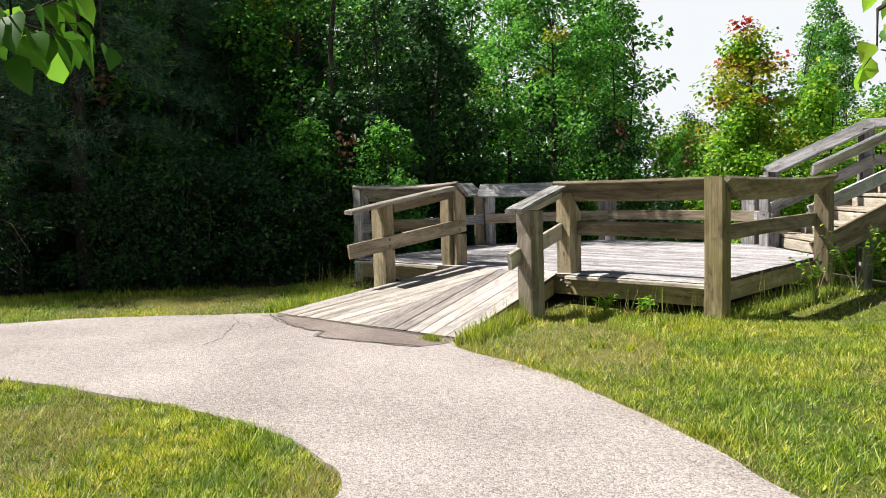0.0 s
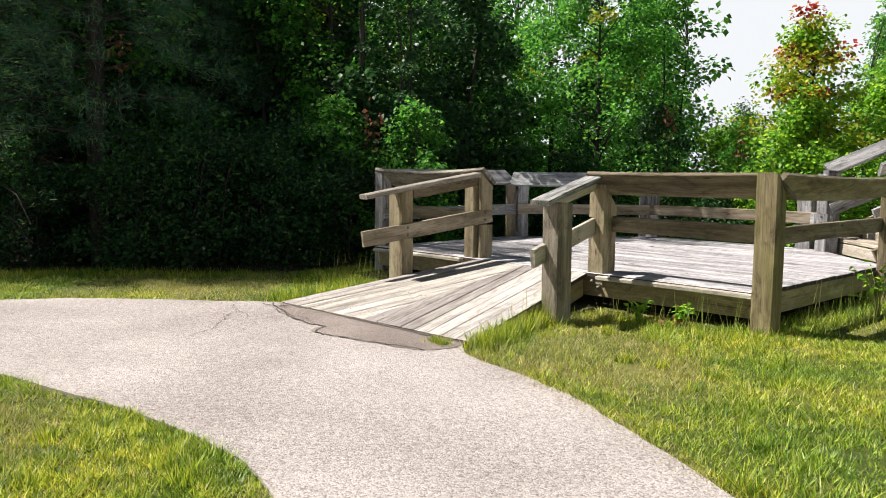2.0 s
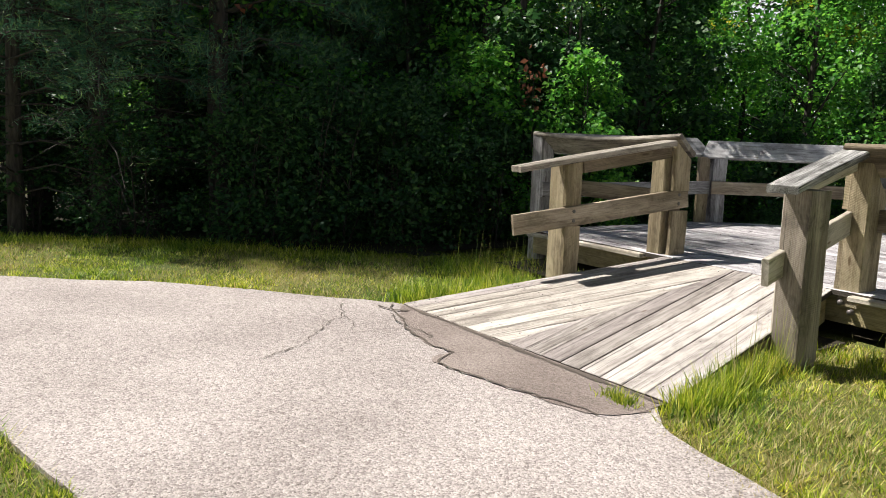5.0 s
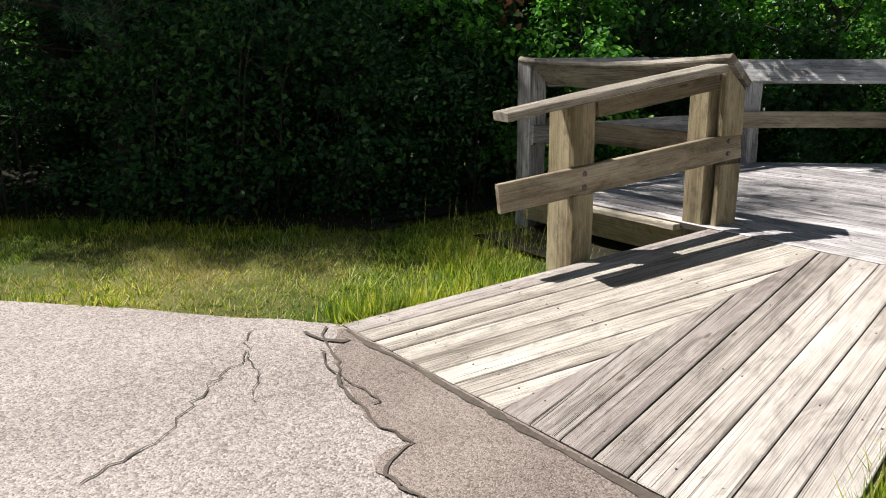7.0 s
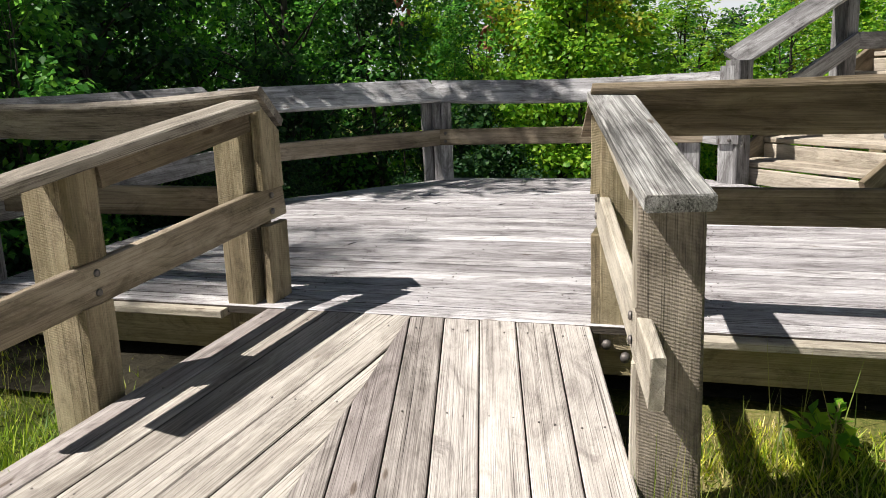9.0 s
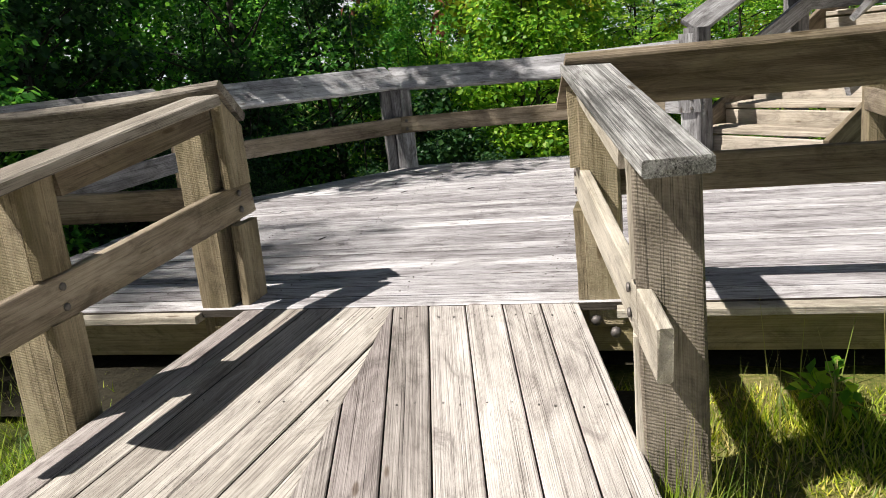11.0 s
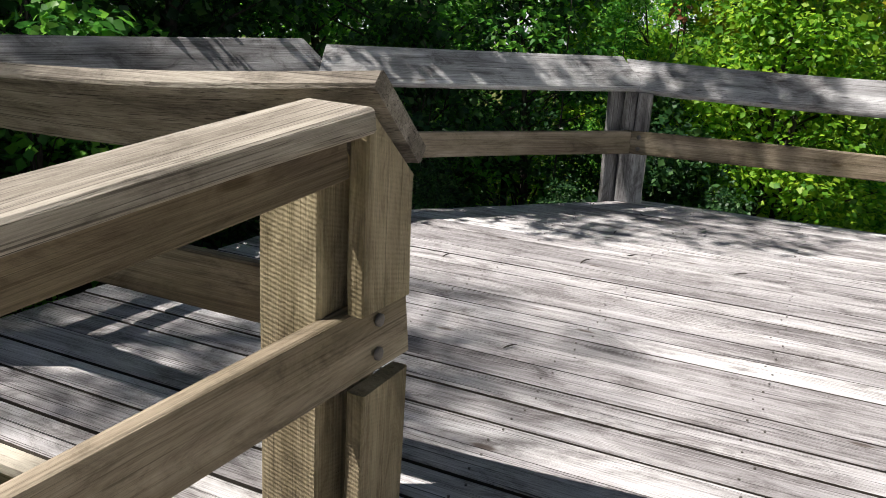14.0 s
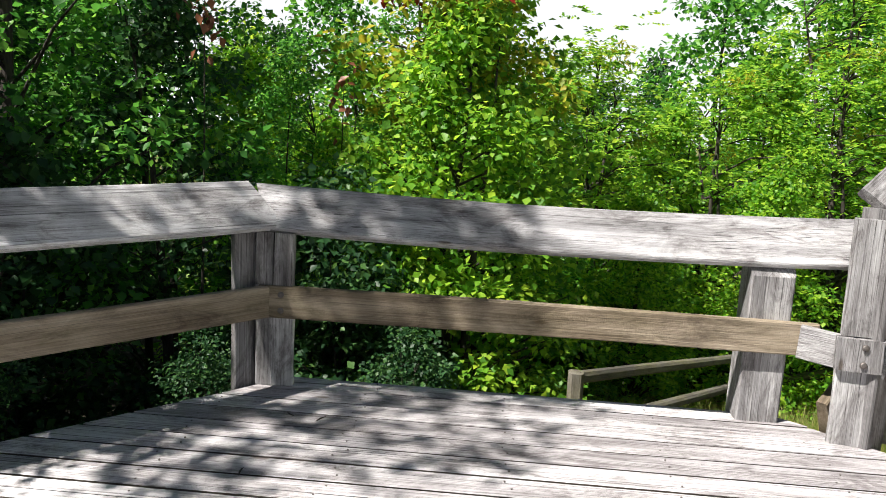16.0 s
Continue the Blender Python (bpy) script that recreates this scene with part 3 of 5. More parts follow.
# right side
r = thing("deck_railing", rail_label + " over ragged boards", "railing", (2.4, 1.3, GROUND), "deck railings")
post(r, 2.42, 2.62, ground_z(2.4, 2.6) - 0.1, 1.21, w=0.16, d=0.16, out=(1, 0))
cap(r, (2.44, -0.06), (2.44, 2.72), (-1, 0), sag=0.05, mat=WOOD_RAIL, skew0=-0.4)
mid_rail(r, (2.44, 0.05), (2.44, 2.60), (-1, 0), 0.84, mat=WOOD_RAIL)
# back
r = thing("deck_railing", rail_label + ", silvered and sagging", "railing", (0, 4, GROUND - 0.2), "deck railings")
post(r, -1.09, 3.94, ground_z(-1, 4) - 0.1, 1.14, mat=WOOD_GREY, out=(0, 1))
facing(r, (-0.995, 3.83), (0, -1), 0.87, 1.10, w=0.085)
facing(r, (-1.08, 3.832), (0, -1), 0.87, 1.10, w=0.075)
facing(r, (-1.03, 3.83), (0, -1), DECK + 0.004, 0.73, w=0.165)
post(r, 1.055, 3.94, ground_z(1, 4) - 0.1, 1.14, w=0.16, d=0.18, mat=WOOD_GREY, out=(0, 1))
# this cap wears the grey timber with sunlight painted in
cap(r, (-1.12, 3.93), (1.42, 3.93), (0, -1), z_out=1.305, z_in=1.125, out=0.075, sag=0.035, skew0=-0.4, mat=WOOD_GREY_LIT)
mid_rail(r, (-1.10, 3.93), (1.25, 3.93), (0, -1), 0.80, mat=WOOD_RAIL)
bolts(r, (-1.0, 3.82, 0.8), (0, -1))
beam("mid_rail", (1.17, 3.815, 0.795), (1.46, 3.665, 0.78), 0.14, 0.038, (-0.46, -0.89, 0), WOOD_GREY, r, seg=2)
bolts(r, (1.37, 3.685, 0.785), (-0.46, -0.89))
# back left
r = thing("deck_railing", rail_label + " in dappled shade", "railing", (-1.8, 3.3, GROUND - 0.2), "deck railings")
post(r, -2.33, 2.44, ground_z(-2.4, 2.4) - 0.1, 1.14, mat=WOOD_GREY, out=(-CH[0], -CH[1]))
facing(r, (-2.19, 2.45), CH, 0.87, 1.12)
facing(r, (-2.19, 2.45), CH, DECK + 0.004, 0.73)
facing(r, (-1.155, 3.82), CH, DECK - 0.1, 1.10, w=0.1)
cap(r, (-2.36, 2.38), (-1.10, 3.90), CH, z_out=1.32, z_in=1.135, out=0.078, skew0=0.4, skew1=-0.4)
mid_rail(r, (-2.30, 2.44), (-1.12, 3.90), CH, 0.80, mat=WOOD_RAIL)
# left side
r = thing("deck_railing", rail_label + " along the woods", "railing", (-2.4, 1.3, GROUND - 0.1), "deck railings")
facing(r, (-2.27, 2.30), (1, 0), 0.87, 1.13, mat=WOOD_RAIL, w=0.17)
facing(r, (-2.27, 2.30), (1, 0), DECK + 0.004, 0.73, mat=WOOD_POST, w=0.17)
cap(r, (-2.39, 0.17), (-2.40, 2.42), (1, 0), z_out=1.345, z_in=1.16, skew0=-0.5, skew1=-0.4)
mid_rail(r, (-2.38, 0.05), (-2.36, 2.38), (1, 0), 0.80)

# ---- ramp ----
RL0, RR0, RL1, RR1 = (-0.655, 0.0), (0.73, 0.0), (-1.1, -2.10), (1.245, -2.04)
SLOPE = -(DECK - 0.005 - TOP - 0.012) / 2.06
ramp = thing("ramp", "short flared timber ramp with planks meeting in a mitre", "ramp", (0, -1, GROUND))
RAMP_M = Matrix.Translation((0, 0, DECK - 0.003)) @ Matrix(((1, 0, 0, 0), (0, 1, 0, 0), (0, -SLOPE, 1, 0), (0, 0, 0, 1)))
SEAM0, SEAM1 = (0.0, 0.0), (0.07, -2.07)


NAILS = []


def ramp_field(a0, a1, poly, side, mat, worn):
    """Planks that run along a0 to a1, laid side by side over the convex outline poly; worn names the darker ones."""
    d = (Vector(a1) - Vector(a0)).normalized()
    nrm = Vector((-d.y, d.x)) * side
    up = Vector((0, SLOPE, 1)).normalized()
    x = Vector((d.x, d.y, -SLOPE * d.y)).normalized()
    m = Matrix.Translation((0, 0, DECK - 0.003)) @ Matrix((x, up.cross(x), up)).transposed().to_4x4()
    back = m.inverted()
    for k in range(14):
        o = Vector(a0) + nrm * (k * PITCH)
        c = [tuple(o - d), tuple(o + d * 4), tuple(o + d * 4 + nrm * (PITCH - 0.005)), tuple(o - d + nrm * (PITCH - 0.005))]
        if side < 0:
            c.reverse()
        for i in range(len(poly)):
            if c:
                c = clip_poly(c, poly[i], poly[(i + 1) % len(poly)])
        if len(c) < 3:
            continue
        loc = [tuple((back @ Vector((px, py, DECK - 0.003 - SLOPE * py))).xy) for px, py in c]
        if max(p[0] for p in loc) - min(p[0] for p in loc) < 0.08:
            continue
        plank("plank", loc, 0.036, m, ramp, WOOD_RAMP_DARK if k in worn else mat, RNG)
        for row in (-0.12, -0.72, -1.32, -1.92):
            for f in (0.28, 0.72):
                q = o + nrm * (PITCH * f)
                q = q + d * ((row - q.y) / d.y)
                if inside(np.array([q.x]), np.array([q.y]), c)[0]:
                    NAILS.append((q.x + RNG.uniform(-0.008, 0.008), q.y + RNG.uniform(-0.015, 0.015), DECK - 0.0005 - SLOPE * q.y))


ramp_field(RR0, RR1, [SEAM0, SEAM1, RR1, RR0], -1, WOOD_RAMP_PINK, (5, 7))
ramp_field(RL0, RL1, [RL0, RL1, SEAM1, SEAM0], 1, WOOD_RAMP, (0,))


NAIL_MESH = mesh_of("nail_head", *tube([(0, 0, -0.004), (0, 0, 0.0005), (0, 0, 0.0012)], [0.0036, 0.0036, 0.001], 6), BOLT)


def nail_heads(places, parent):
    for p in places:
        part("nail_head", NAIL_MESH, parent, Matrix.Translation(p))


nail_heads(NAILS, ramp)
nail_heads([(x + RNG.uniform(-0.03, 0.03), k * PITCH - 0.03 + PITCH * f + RNG.uniform(-0.01, 0.01), DECK + 0.0035) for k in range(1, n_rows) for x in (-1.2, -0.6, 0.0, 0.6, 1.2) for f in (0.27, 0.7) if k * PITCH < 3.9 - max(0, abs(x) - 1)], deck)


def on_ramp(x, y, dz=0.0):
    return (x, y, DECK - 0.003 - SLOPE * y + dz)


for a, c in ((RL0, RL1), (RR0, RR1)):
    s = 0.03 if a[0] > 0 else -0.03
    beam("side_beam", on_ramp(a[0] - s, -0.06, -0.13), on_ramp(c[0] - s, c[1] + 0.12, -0.09), 0.045, 0.17, (0, 0, 1), WOOD_MOSSY, ramp)
beam("joist", on_ramp(0, -0.06, -0.13), on_ramp(-0.1, -1.9, -0.09), 0.045, 0.16, (0, 0, 1), WOOD_RAIL, ramp, seg=2)
for x, z in ((0.80, 0.34), (0.87, 0.29)):
    part("bolt", bolt_mesh(0.02, 0.03), ramp, Matrix.Translation((x, -0.01, z)) @ pose(0, 0, 0, 90, 0, 0))


# ---- ramp handrails ----
def handrail(base, top0, top1, low0, low1, post_xy, side, mat, cap_mat, cap_w=0.165, face_mat=None, post_w=0.15, post_mat=None):
    """A sloping handrail: flat cap, apron board, lower rail and end post; side is +1 where the ramp lies towards +x."""
    r = thing("handrail", "sloping weathered timber handrail of the ramp", "handrail", base, "ramp handrails")
    top0, top1, low0, low1 = Vector(top0), Vector(top1), Vector(low0), Vector(low1)
    x, y, z0, z1 = post_xy
    on = lambda a, b, yy: a.lerp(b, (a.y - yy) / (a.y - b.y))
    fall = (top1.z - top0.z) / (top1.y - top0.y)
    beam("cap_rail", top0, top1, cap_w, 0.044, (0, 0, 1), cap_mat, r, seg=6, warp=0.005, ch=0.006)
    # apron board under the cap, from the deck post to the end post and in line with the lower rail
    under = lambda yy: Vector((on(low0, low1, yy).x, yy, on(top0, top1, yy).z - 0.066))
    beam("apron_board", under(0.01), under(y + 0.074), 0.038, 0.09, (0, 0, 1), mat, r, warp=0.003, ch=0.003)
    beam("lower_rail", low0, low1, 0.038, 0.15, (0, 0, 1), mat, r, seg=6, warp=0.003, ch=0.005)
    post(r, x, y, z0, z1, w=post_w, d=0.17, mat=post_mat)
    # blocks on the post's ramp side, flush with the lower rail
    rail = on(low0, low1, y)
    fx = rail.x + 0.019 * side
    cap_z = on(top0, top1, y).z - 0.026
    facing(r, (fx, y), (side, 0), rail.z + 0.078, cap_z, mat=face_mat or mat, slant=-fall * side)
    facing(r, (fx, y), (side, 0), z0 + 0.12, rail.z - 0.078, mat=face_mat or mat)
    bolts(r, (fx + 0.003 * side, y, rail.z), (side, 0))
    end = on(low0, low1, 0.1)
    bolts(r, (end.x + 0.02 * side, 0.1, end.z), (side, 0))
    return r


handrail((-0.9, -0.9, GROUND), (-0.70, 0.0, 1.285), (-0.985, -1.26, 1.065), (-0.669, 0.19, 0.868), (-0.988, -1.27, 0.66), (-0.985, -0.80, GROUND - 0.1, 1.11), 1, WOOD_RAIL, WOOD_CAP, face_mat=WOOD_POST)
handrail((1.0, -0.9, GROUND), (0.80, 0.0, 1.285), (1.08, -1.12, 1.08), (0.752, 0.17, 0.868), (1.033, -1.14, 0.645), (1.057, -0.86, GROUND - 0.1, 1.08), -1, WOOD_PALE, WOOD_FLAKE, face_mat=WOOD_PALE, post_w=0.18, post_mat=WOOD_SAWN)

# ---- stairs to the upper landing ----
stairs = thing("stairs", "weathered timber stairs climbing from the deck", "stairs", (1.9, 3.3, GROUND))
DIR = Vector((S2, S2, 0))
ACR = Vector((S2, -S2, 0))
FOOT = Vector((1.74, 3.36, 0)) + DIR * 0.16
RISE, GOING, N_STEP, HALF = 0.162, 0.33, 6, 0.60
for k in range(N_STEP):
    f = FOOT + DIR * (GOING * k)
    z = DECK + RISE * (k + 1)
    for j, (o, w) in enumerate(((0.07, 0.14), (0.222, 0.15))):
        p = f + DIR * (o - 0.02)
        a, c = p - ACR * HALF, p + ACR * HALF
        beam("tread", (a.x, a.y, z - 0.02), (c.x, c.y, z - 0.02), w, 0.038, (0, 0, 1), WOOD_STAIR, stairs, seg=3)
    a, c = f - ACR * HALF, f + ACR * HALF
    beam("riser", (a.x, a.y, z - 0.12), (c.x, c.y, z - 0.12), 0.03, RISE - 0.035, (0, 0, 1), WOOD_STAIR, stairs, seg=3)
RUN = GOING * N_STEP
for s in (-1, 1):
    a = FOOT + ACR * (HALF + 0.03) * s - DIR * 0.12
    c = a + DIR * (RUN + 0.1)
    beam("stringer", (a.x, a.y, DECK + 0.01), (c.x, c.y, DECK + 0.01 + RISE / GOING * (RUN + 0.1)), 0.045, 0.27, (0, 0, 1), WOOD_RAIL, stairs, seg=3)
END = FOOT + DIR * RUN
ZT = DECK + RISE * N_STEP
landing = thing("landing", "raised timber landing at the head of the stairs", "landing", (END.x + 0.8, END.y + 0.8, -0.4))
for k in range(11):
    p = END + DIR * (0.07 + PITCH * k)
    a, c = p - ACR * 0.8, p + ACR * 0.8
    beam("board", (a.x, a.y, ZT - 0.018), (c.x, c.y, ZT - 0.018), PITCH - 0.006, 0.036, (0, 0, 1), WOOD_DECK, landing, seg=2)
for s in (-1, 1):
    a = END + ACR * 0.75 * s
    c = a + DIR * 1.6
    beam("rim_beam", (a.x, a.y, ZT - 0.14), (c.x, c.y, ZT - 0.14), 0.045, 0.2, (0, 0, 1), WOOD_RAIL, landing)
    for q in (a + DIR * 0.08, c - DIR * 0.08):
        post(landing, q.x, q.y, ground_z(q.x, q.y) - 0.1, ZT - 0.2, 45)
for s in (-1, 1):
    r = thing("stair_railing", "sloping weathered timber stair railing", "railing", tuple(FOOT + ACR * 0.7 * s)[:2] + (GROUND,), "stair railings")
    a = Vector((1.385, 3.72, 0)) if s < 0 else Vector((2.31, 2.62, 0))
    side = ACR * -s
    top0, top1 = a + Vector((0, 0, 1.375)), a + DIR * 1.30 + Vector((0, 0, 1.375 + 1.30 * 0.44))
    # cap and its apron below
    up = (Vector((0, 0, 1)) + side * 0.75).normalized()
    beam("cap_rail", top0 - DIR * 0.02, top1, 0.19, 0.04, up, WOOD_GREY, r, seg=6)
    beam("cap_rail", top1, top1 + DIR * 1.7 + Vector((0, 0, 0.02)), 0.19, 0.04, up, WOOD_GREY, r, seg=6)
    low = side * 0.09 - Vector((0, 0, 0.46))
    beam("mid_rail", top0 + low, top1 + low, 0.14, 0.038, side, WOOD_GREY, r, seg=5)
    beam("mid_rail", top1 + low, top1 + low + DIR * 1.7, 0.14, 0.038, side, WOOD_GREY, r, seg=5)
    if s < 0:
        post(r, a.x + 0.03, a.y + 0.01, ground_z(a.x, a.y) - 0.1, 1.37, 45, mat=WOOD_GREY)
        facing(r, (a.x - 0.04, a.y - 0.06), (-S2 * 0.3, -1), 0.87, 1.33)
        facing(r, (a.x - 0.04, a.y - 0.06), (-S2 * 0.3, -1), DECK + 0.004, 0.73)
        facing(r, (a.x - 0.045, a.y - 0.085), (-S2 * 0.3, -1), 0.735, 0.865, w=0.17)
        bolts(r, (a.x - 0.03, a.y - 0.088, 0.80), (0, -1))
    q = a + DIR * 1.25
    post(r, q.x, q.y, ground_z(q.x, q.y) - 0.1, top1.z - 0.06, 45, mat=WOOD_GREY)
    q = a + DIR * 2.9
    post(r, q.x, q.y, ground_z(q.x, q.y) - 0.1, top1.z - 0.04, 45, mat=WOOD_GREY)

# ---- path damage ----
zc = TOP + 0.004


def ribbon(name, pts, width, mat, label, cat, z=zc, seed=5, rough=0.03):
    line = smooth_line(pts, 0.04, rough, seed)
    vs, fs = [], []
    for i, p in enumerate(line):
        a = Vector(line[max(i - 1, 0)])
        c = Vector(line[min(i + 1, len(line) - 1)])
        d = (c - a).normalized()
        w = width * (0.35 + 1.6 * abs(noise.noise(Vector((p[0] * 7, p[1] * 7, seed)))))
        vs += [(p[0] - d.y * w, p[1] + d.x * w, z), (p[0] + d.y * w, p[1] - d.x * w, z)]
        if i:
            k = 2 * i
            fs.append((k - 2, k - 1, k + 1, k))
    return tagged(new(name, mesh_of(name, vs, fs, mat)), label, cat, kind="structure")


patch_out = smooth_line([(-1.06, -2.16), (-0.78, -2.30), (-0.15, -2.51), (0.06, -2.47), (0.2, -2.66), (0.7, -2.55), (1.19, -2.42), (1.24, -2.15)], 0.05, 0.025, 9)
vs = [(x, y, zc) for x, y in patch_out] + [(1.22, -1.98, zc), (-0.95, -2.0, zc)]
patch = new("asphalt_patch", mesh_of("patch", vs, [tuple(range(len(vs)))], PATCH))
tagged(patch, "darker brown asphalt patch along the ramp foot", "patch", kind="structure")
ribbon("crack", [(-1.12, -2.18), (-0.78, -2.31), (-0.15, -2.52), (0.06, -2.48), (0.2, -2.67), (0.7, -2.56), (1.2, -2.43)], 0.009, CRACK, "dark jagged crack round the asphalt patch", "crack", TOP + 0.008, 4)
ribbon("crack", [(-1.02, -2.12), (0.1, -2.10), (1.24, -2.07)], 0.02, CRACK, "dark gap where path meets the ramp", "crack", TOP + 0.008, 6, 0.01)
ribbon("crack", [(-1.3, -2.45), (-1.0, -2.62), (-0.875, -2.72), (-0.43, -3.08), (-0.25, -3.41)], 0.0045, CRACK, "thin branching crack in the asphalt", "crack", TOP + 0.005, 8, 0.05)
ribbon("crack", [(-1.12, -2.27), (-0.98, -2.25), (-0.9, -2.17)], 0.02, CRACK, "dark broken hole at the corner of the ramp", "crack", TOP + 0.0095, 12, 0.04)
ribbon("crack", [(-0.85, -2.34), (-0.55, -2.36), (-0.24, -2.42)], 0.0055, CRACK, "dark groove across the asphalt patch", "crack", TOP + 0.0115, 14, 0.04)
ribbon("crack", [(-1.02, -2.62), (-0.78, -2.66), (-0.5, -2.76)], 0.0025, CRACK, "fine crack branching over the asphalt", "crack", TOP + 0.0065, 16, 0.05)

# ---- split-rail fence below the deck ----
fence = thing("split_rail_fence", "old grey split-rail fence in rough grass", "fence", (0.48, 5.67, ground_z(0.48, 5.67)))
FP = [(0.48, 5.67, 0.0), (2.56, 9.11, -0.74), (4.24, 10.62, -0.93)]
for x, y, z in FP:
    beam("fence_post", (x, y, ground_z(x, y) - 0.2), (x, y, z), 0.10, 0.10, (0, 1, 0), WOOD_OLD, fence, seg=3, ch=0.02)
for a, c2 in zip(FP, FP[1:]):
    for dz in (0.05, 0.38):
        beam("fence_rail", (a[0], a[1], a[2] - dz), (c2[0], c2[1], c2[2] - dz), 0.09, 0.075, (0, 0, 1), WOOD_OLD, fence, seg=4, warp=0.015, ch=0.02)

# ---- plants ----
NPG = np.random.default_rng(11)
RNG.seed(7)


def clump_leaves(g, centres, radii, count, size, **kw):
    """Leaves round each clump, set in a flattened spray."""
    ps, os = [], []
    for c, rad in zip(centres, radii):
        n = int(count * (0.6 + 0.8 * g.random()))
        d = g.normal(0, 1, (n, 3))
        d /= np.linalg.norm(d, axis=1, keepdims=True)
        rr = rad * g.random(n) ** 0.45
        p = c + d * rr[:, None] * np.array([1, 1, 0.6])
        ps.append(p)
        os.append(d * np.array([1, 1, 0.3]))
    return leaves(g, np.concatenate(ps), np.concatenate(os), size, **kw)


def frond_leaves(g, centres, radii, count, size, **kw):
    """Feather-like compound leaves: pairs of slim leaflets along an arching stalk."""
    ps, os = [], []
    for c, rad in zip(centres, radii):
        for _ in range(max(3, int(count / 15))):
            d = g.normal(0, 1, 3) * np.array([1, 1, 0.35])
            d /= np.linalg.norm(d)
            o = c + d * rad * g.random() * 0.8
            s = np.cross(d, [0, 0, 1.0])
            s /= np.linalg.norm(s) + 1e-6
            L = g.uniform(0.25, 0.42)
            for k in range(7):
                u = (k + 1) / 7
                q = o + d * L * u - np.array([0, 0, 0.18 * L * u * u])
                for e in (-1, 1):
                    ps.append(q)
                    os.append((s * e * 1.6 + d * 0.7) * 2)
    return leaves(g, np.array(ps), np.array(os), size, **kw)


def tree(seed, name, h, rad, base, clumps, count, size, mat, label, stems=1, accents=(), r0=0.09, top_r=0.55, kw={}, spray=clump_leaves):
    """A broadleaf tree: trunk with limbs to each clump of its crown. base: height at which the crown begins."""
    g = np.random.default_rng(seed)
    rnd = random.Random(seed)
    t = thing(name, label, "tree" if h > 2.2 else "shrub")
    cs, rs = [], []
    for k in range(clumps):
        u = (k + rnd.random()) / clumps
        z = base + (h - base) * u
        env = rad * (math.sin(math.pi * min(1, 0.18 + u * 0.82)) ** 0.6) * (1 - (1 - top_r) * u)
        a = rnd.uniform(0, 2 * math.pi)
        q = env * math.sqrt(rnd.uniform(0.12, 1.0)) * rnd.uniform(0.75, 1.15)
        cs.append((q * math.cos(a), q * math.sin(a), z + rnd.uniform(-0.2, 0.2)))
        rs.append(rnd.uniform(0.28, 0.55) * (0.5 + rad * 0.28))
    chunks = []
    for s in range(stems):
        ox, oy = (rnd.uniform(-0.25, 0.25), rnd.uniform(-0.25, 0.25)) if stems > 1 else (0, 0)
        lean = (rnd.uniform(-0.25, 0.25) * rad, rnd.uniform(-0.25, 0.25) * rad)
        hh = h * rnd.uniform(0.8, 0.97)
        pts = [(ox + lean[0] * u * u + rnd.uniform(-0.03, 0.03) * h * 0.3, oy + lean[1] * u * u + rnd.uniform(-0.03, 0.03) * h * 0.3, -0.3 + (hh + 0.3) * u) for u in (0, 0.12, 0.3, 0.5, 0.7, 0.86, 1)]
        chunks.append(tube(pts, [r0 * f / stems ** 0.5 for f in (1.35, 1, 0.85, 0.65, 0.45, 0.28, 0.1)], 7))
        for k, c in enumerate(cs):
            if k % stems != s or k % 2:
                continue
            v = min(0.95, max(0.1, (c[2] - 0.5 * math.hypot(c[0], c[1])) / hh))
            i = min(5, int(v * 6))
            st = Vector(pts[i]).lerp(Vector(pts[i + 1]), v * 6 - i)
            e = Vector(c)
            m1 = st.lerp(e, 0.5) + Vector((rnd.uniform(-0.1, 0.1), rnd.uniform(-0.1, 0.1), 0.12 * (e - st).length))
            lr = r0 * 0.32 * (1 - 0.6 * v)
            chunks.append(tube([st, m1, e], [lr, lr * 0.65, lr * 0.2], 5))
    vs, fs = join(chunks)
    part("trunk", mesh_of("trunk", vs, fs, BARK, True), t)
    cs, rs = np.array(cs), np.array(rs)
    for accent in accents:
        top = cs[:, 2] > base + (h - base) * accent[1]
        pick = top & (g.random(len(cs)) < accent[2])
        if pick.any():
            v, f = clump_leaves(g, cs[pick], rs[pick] * 0.8, count * 0.8, size, **kw)
            part("turned_leaves", fast_mesh("turned_leaves", v, f, accent[0]), t, None, "red and yellow turning leaves")
            keep = ~pick
            cs, rs = cs[keep], rs[keep]
    v, f = spray(g, cs, rs, count, size, **kw)
    part("crown", fast_mesh("crown", v, f, mat), t)
    return t


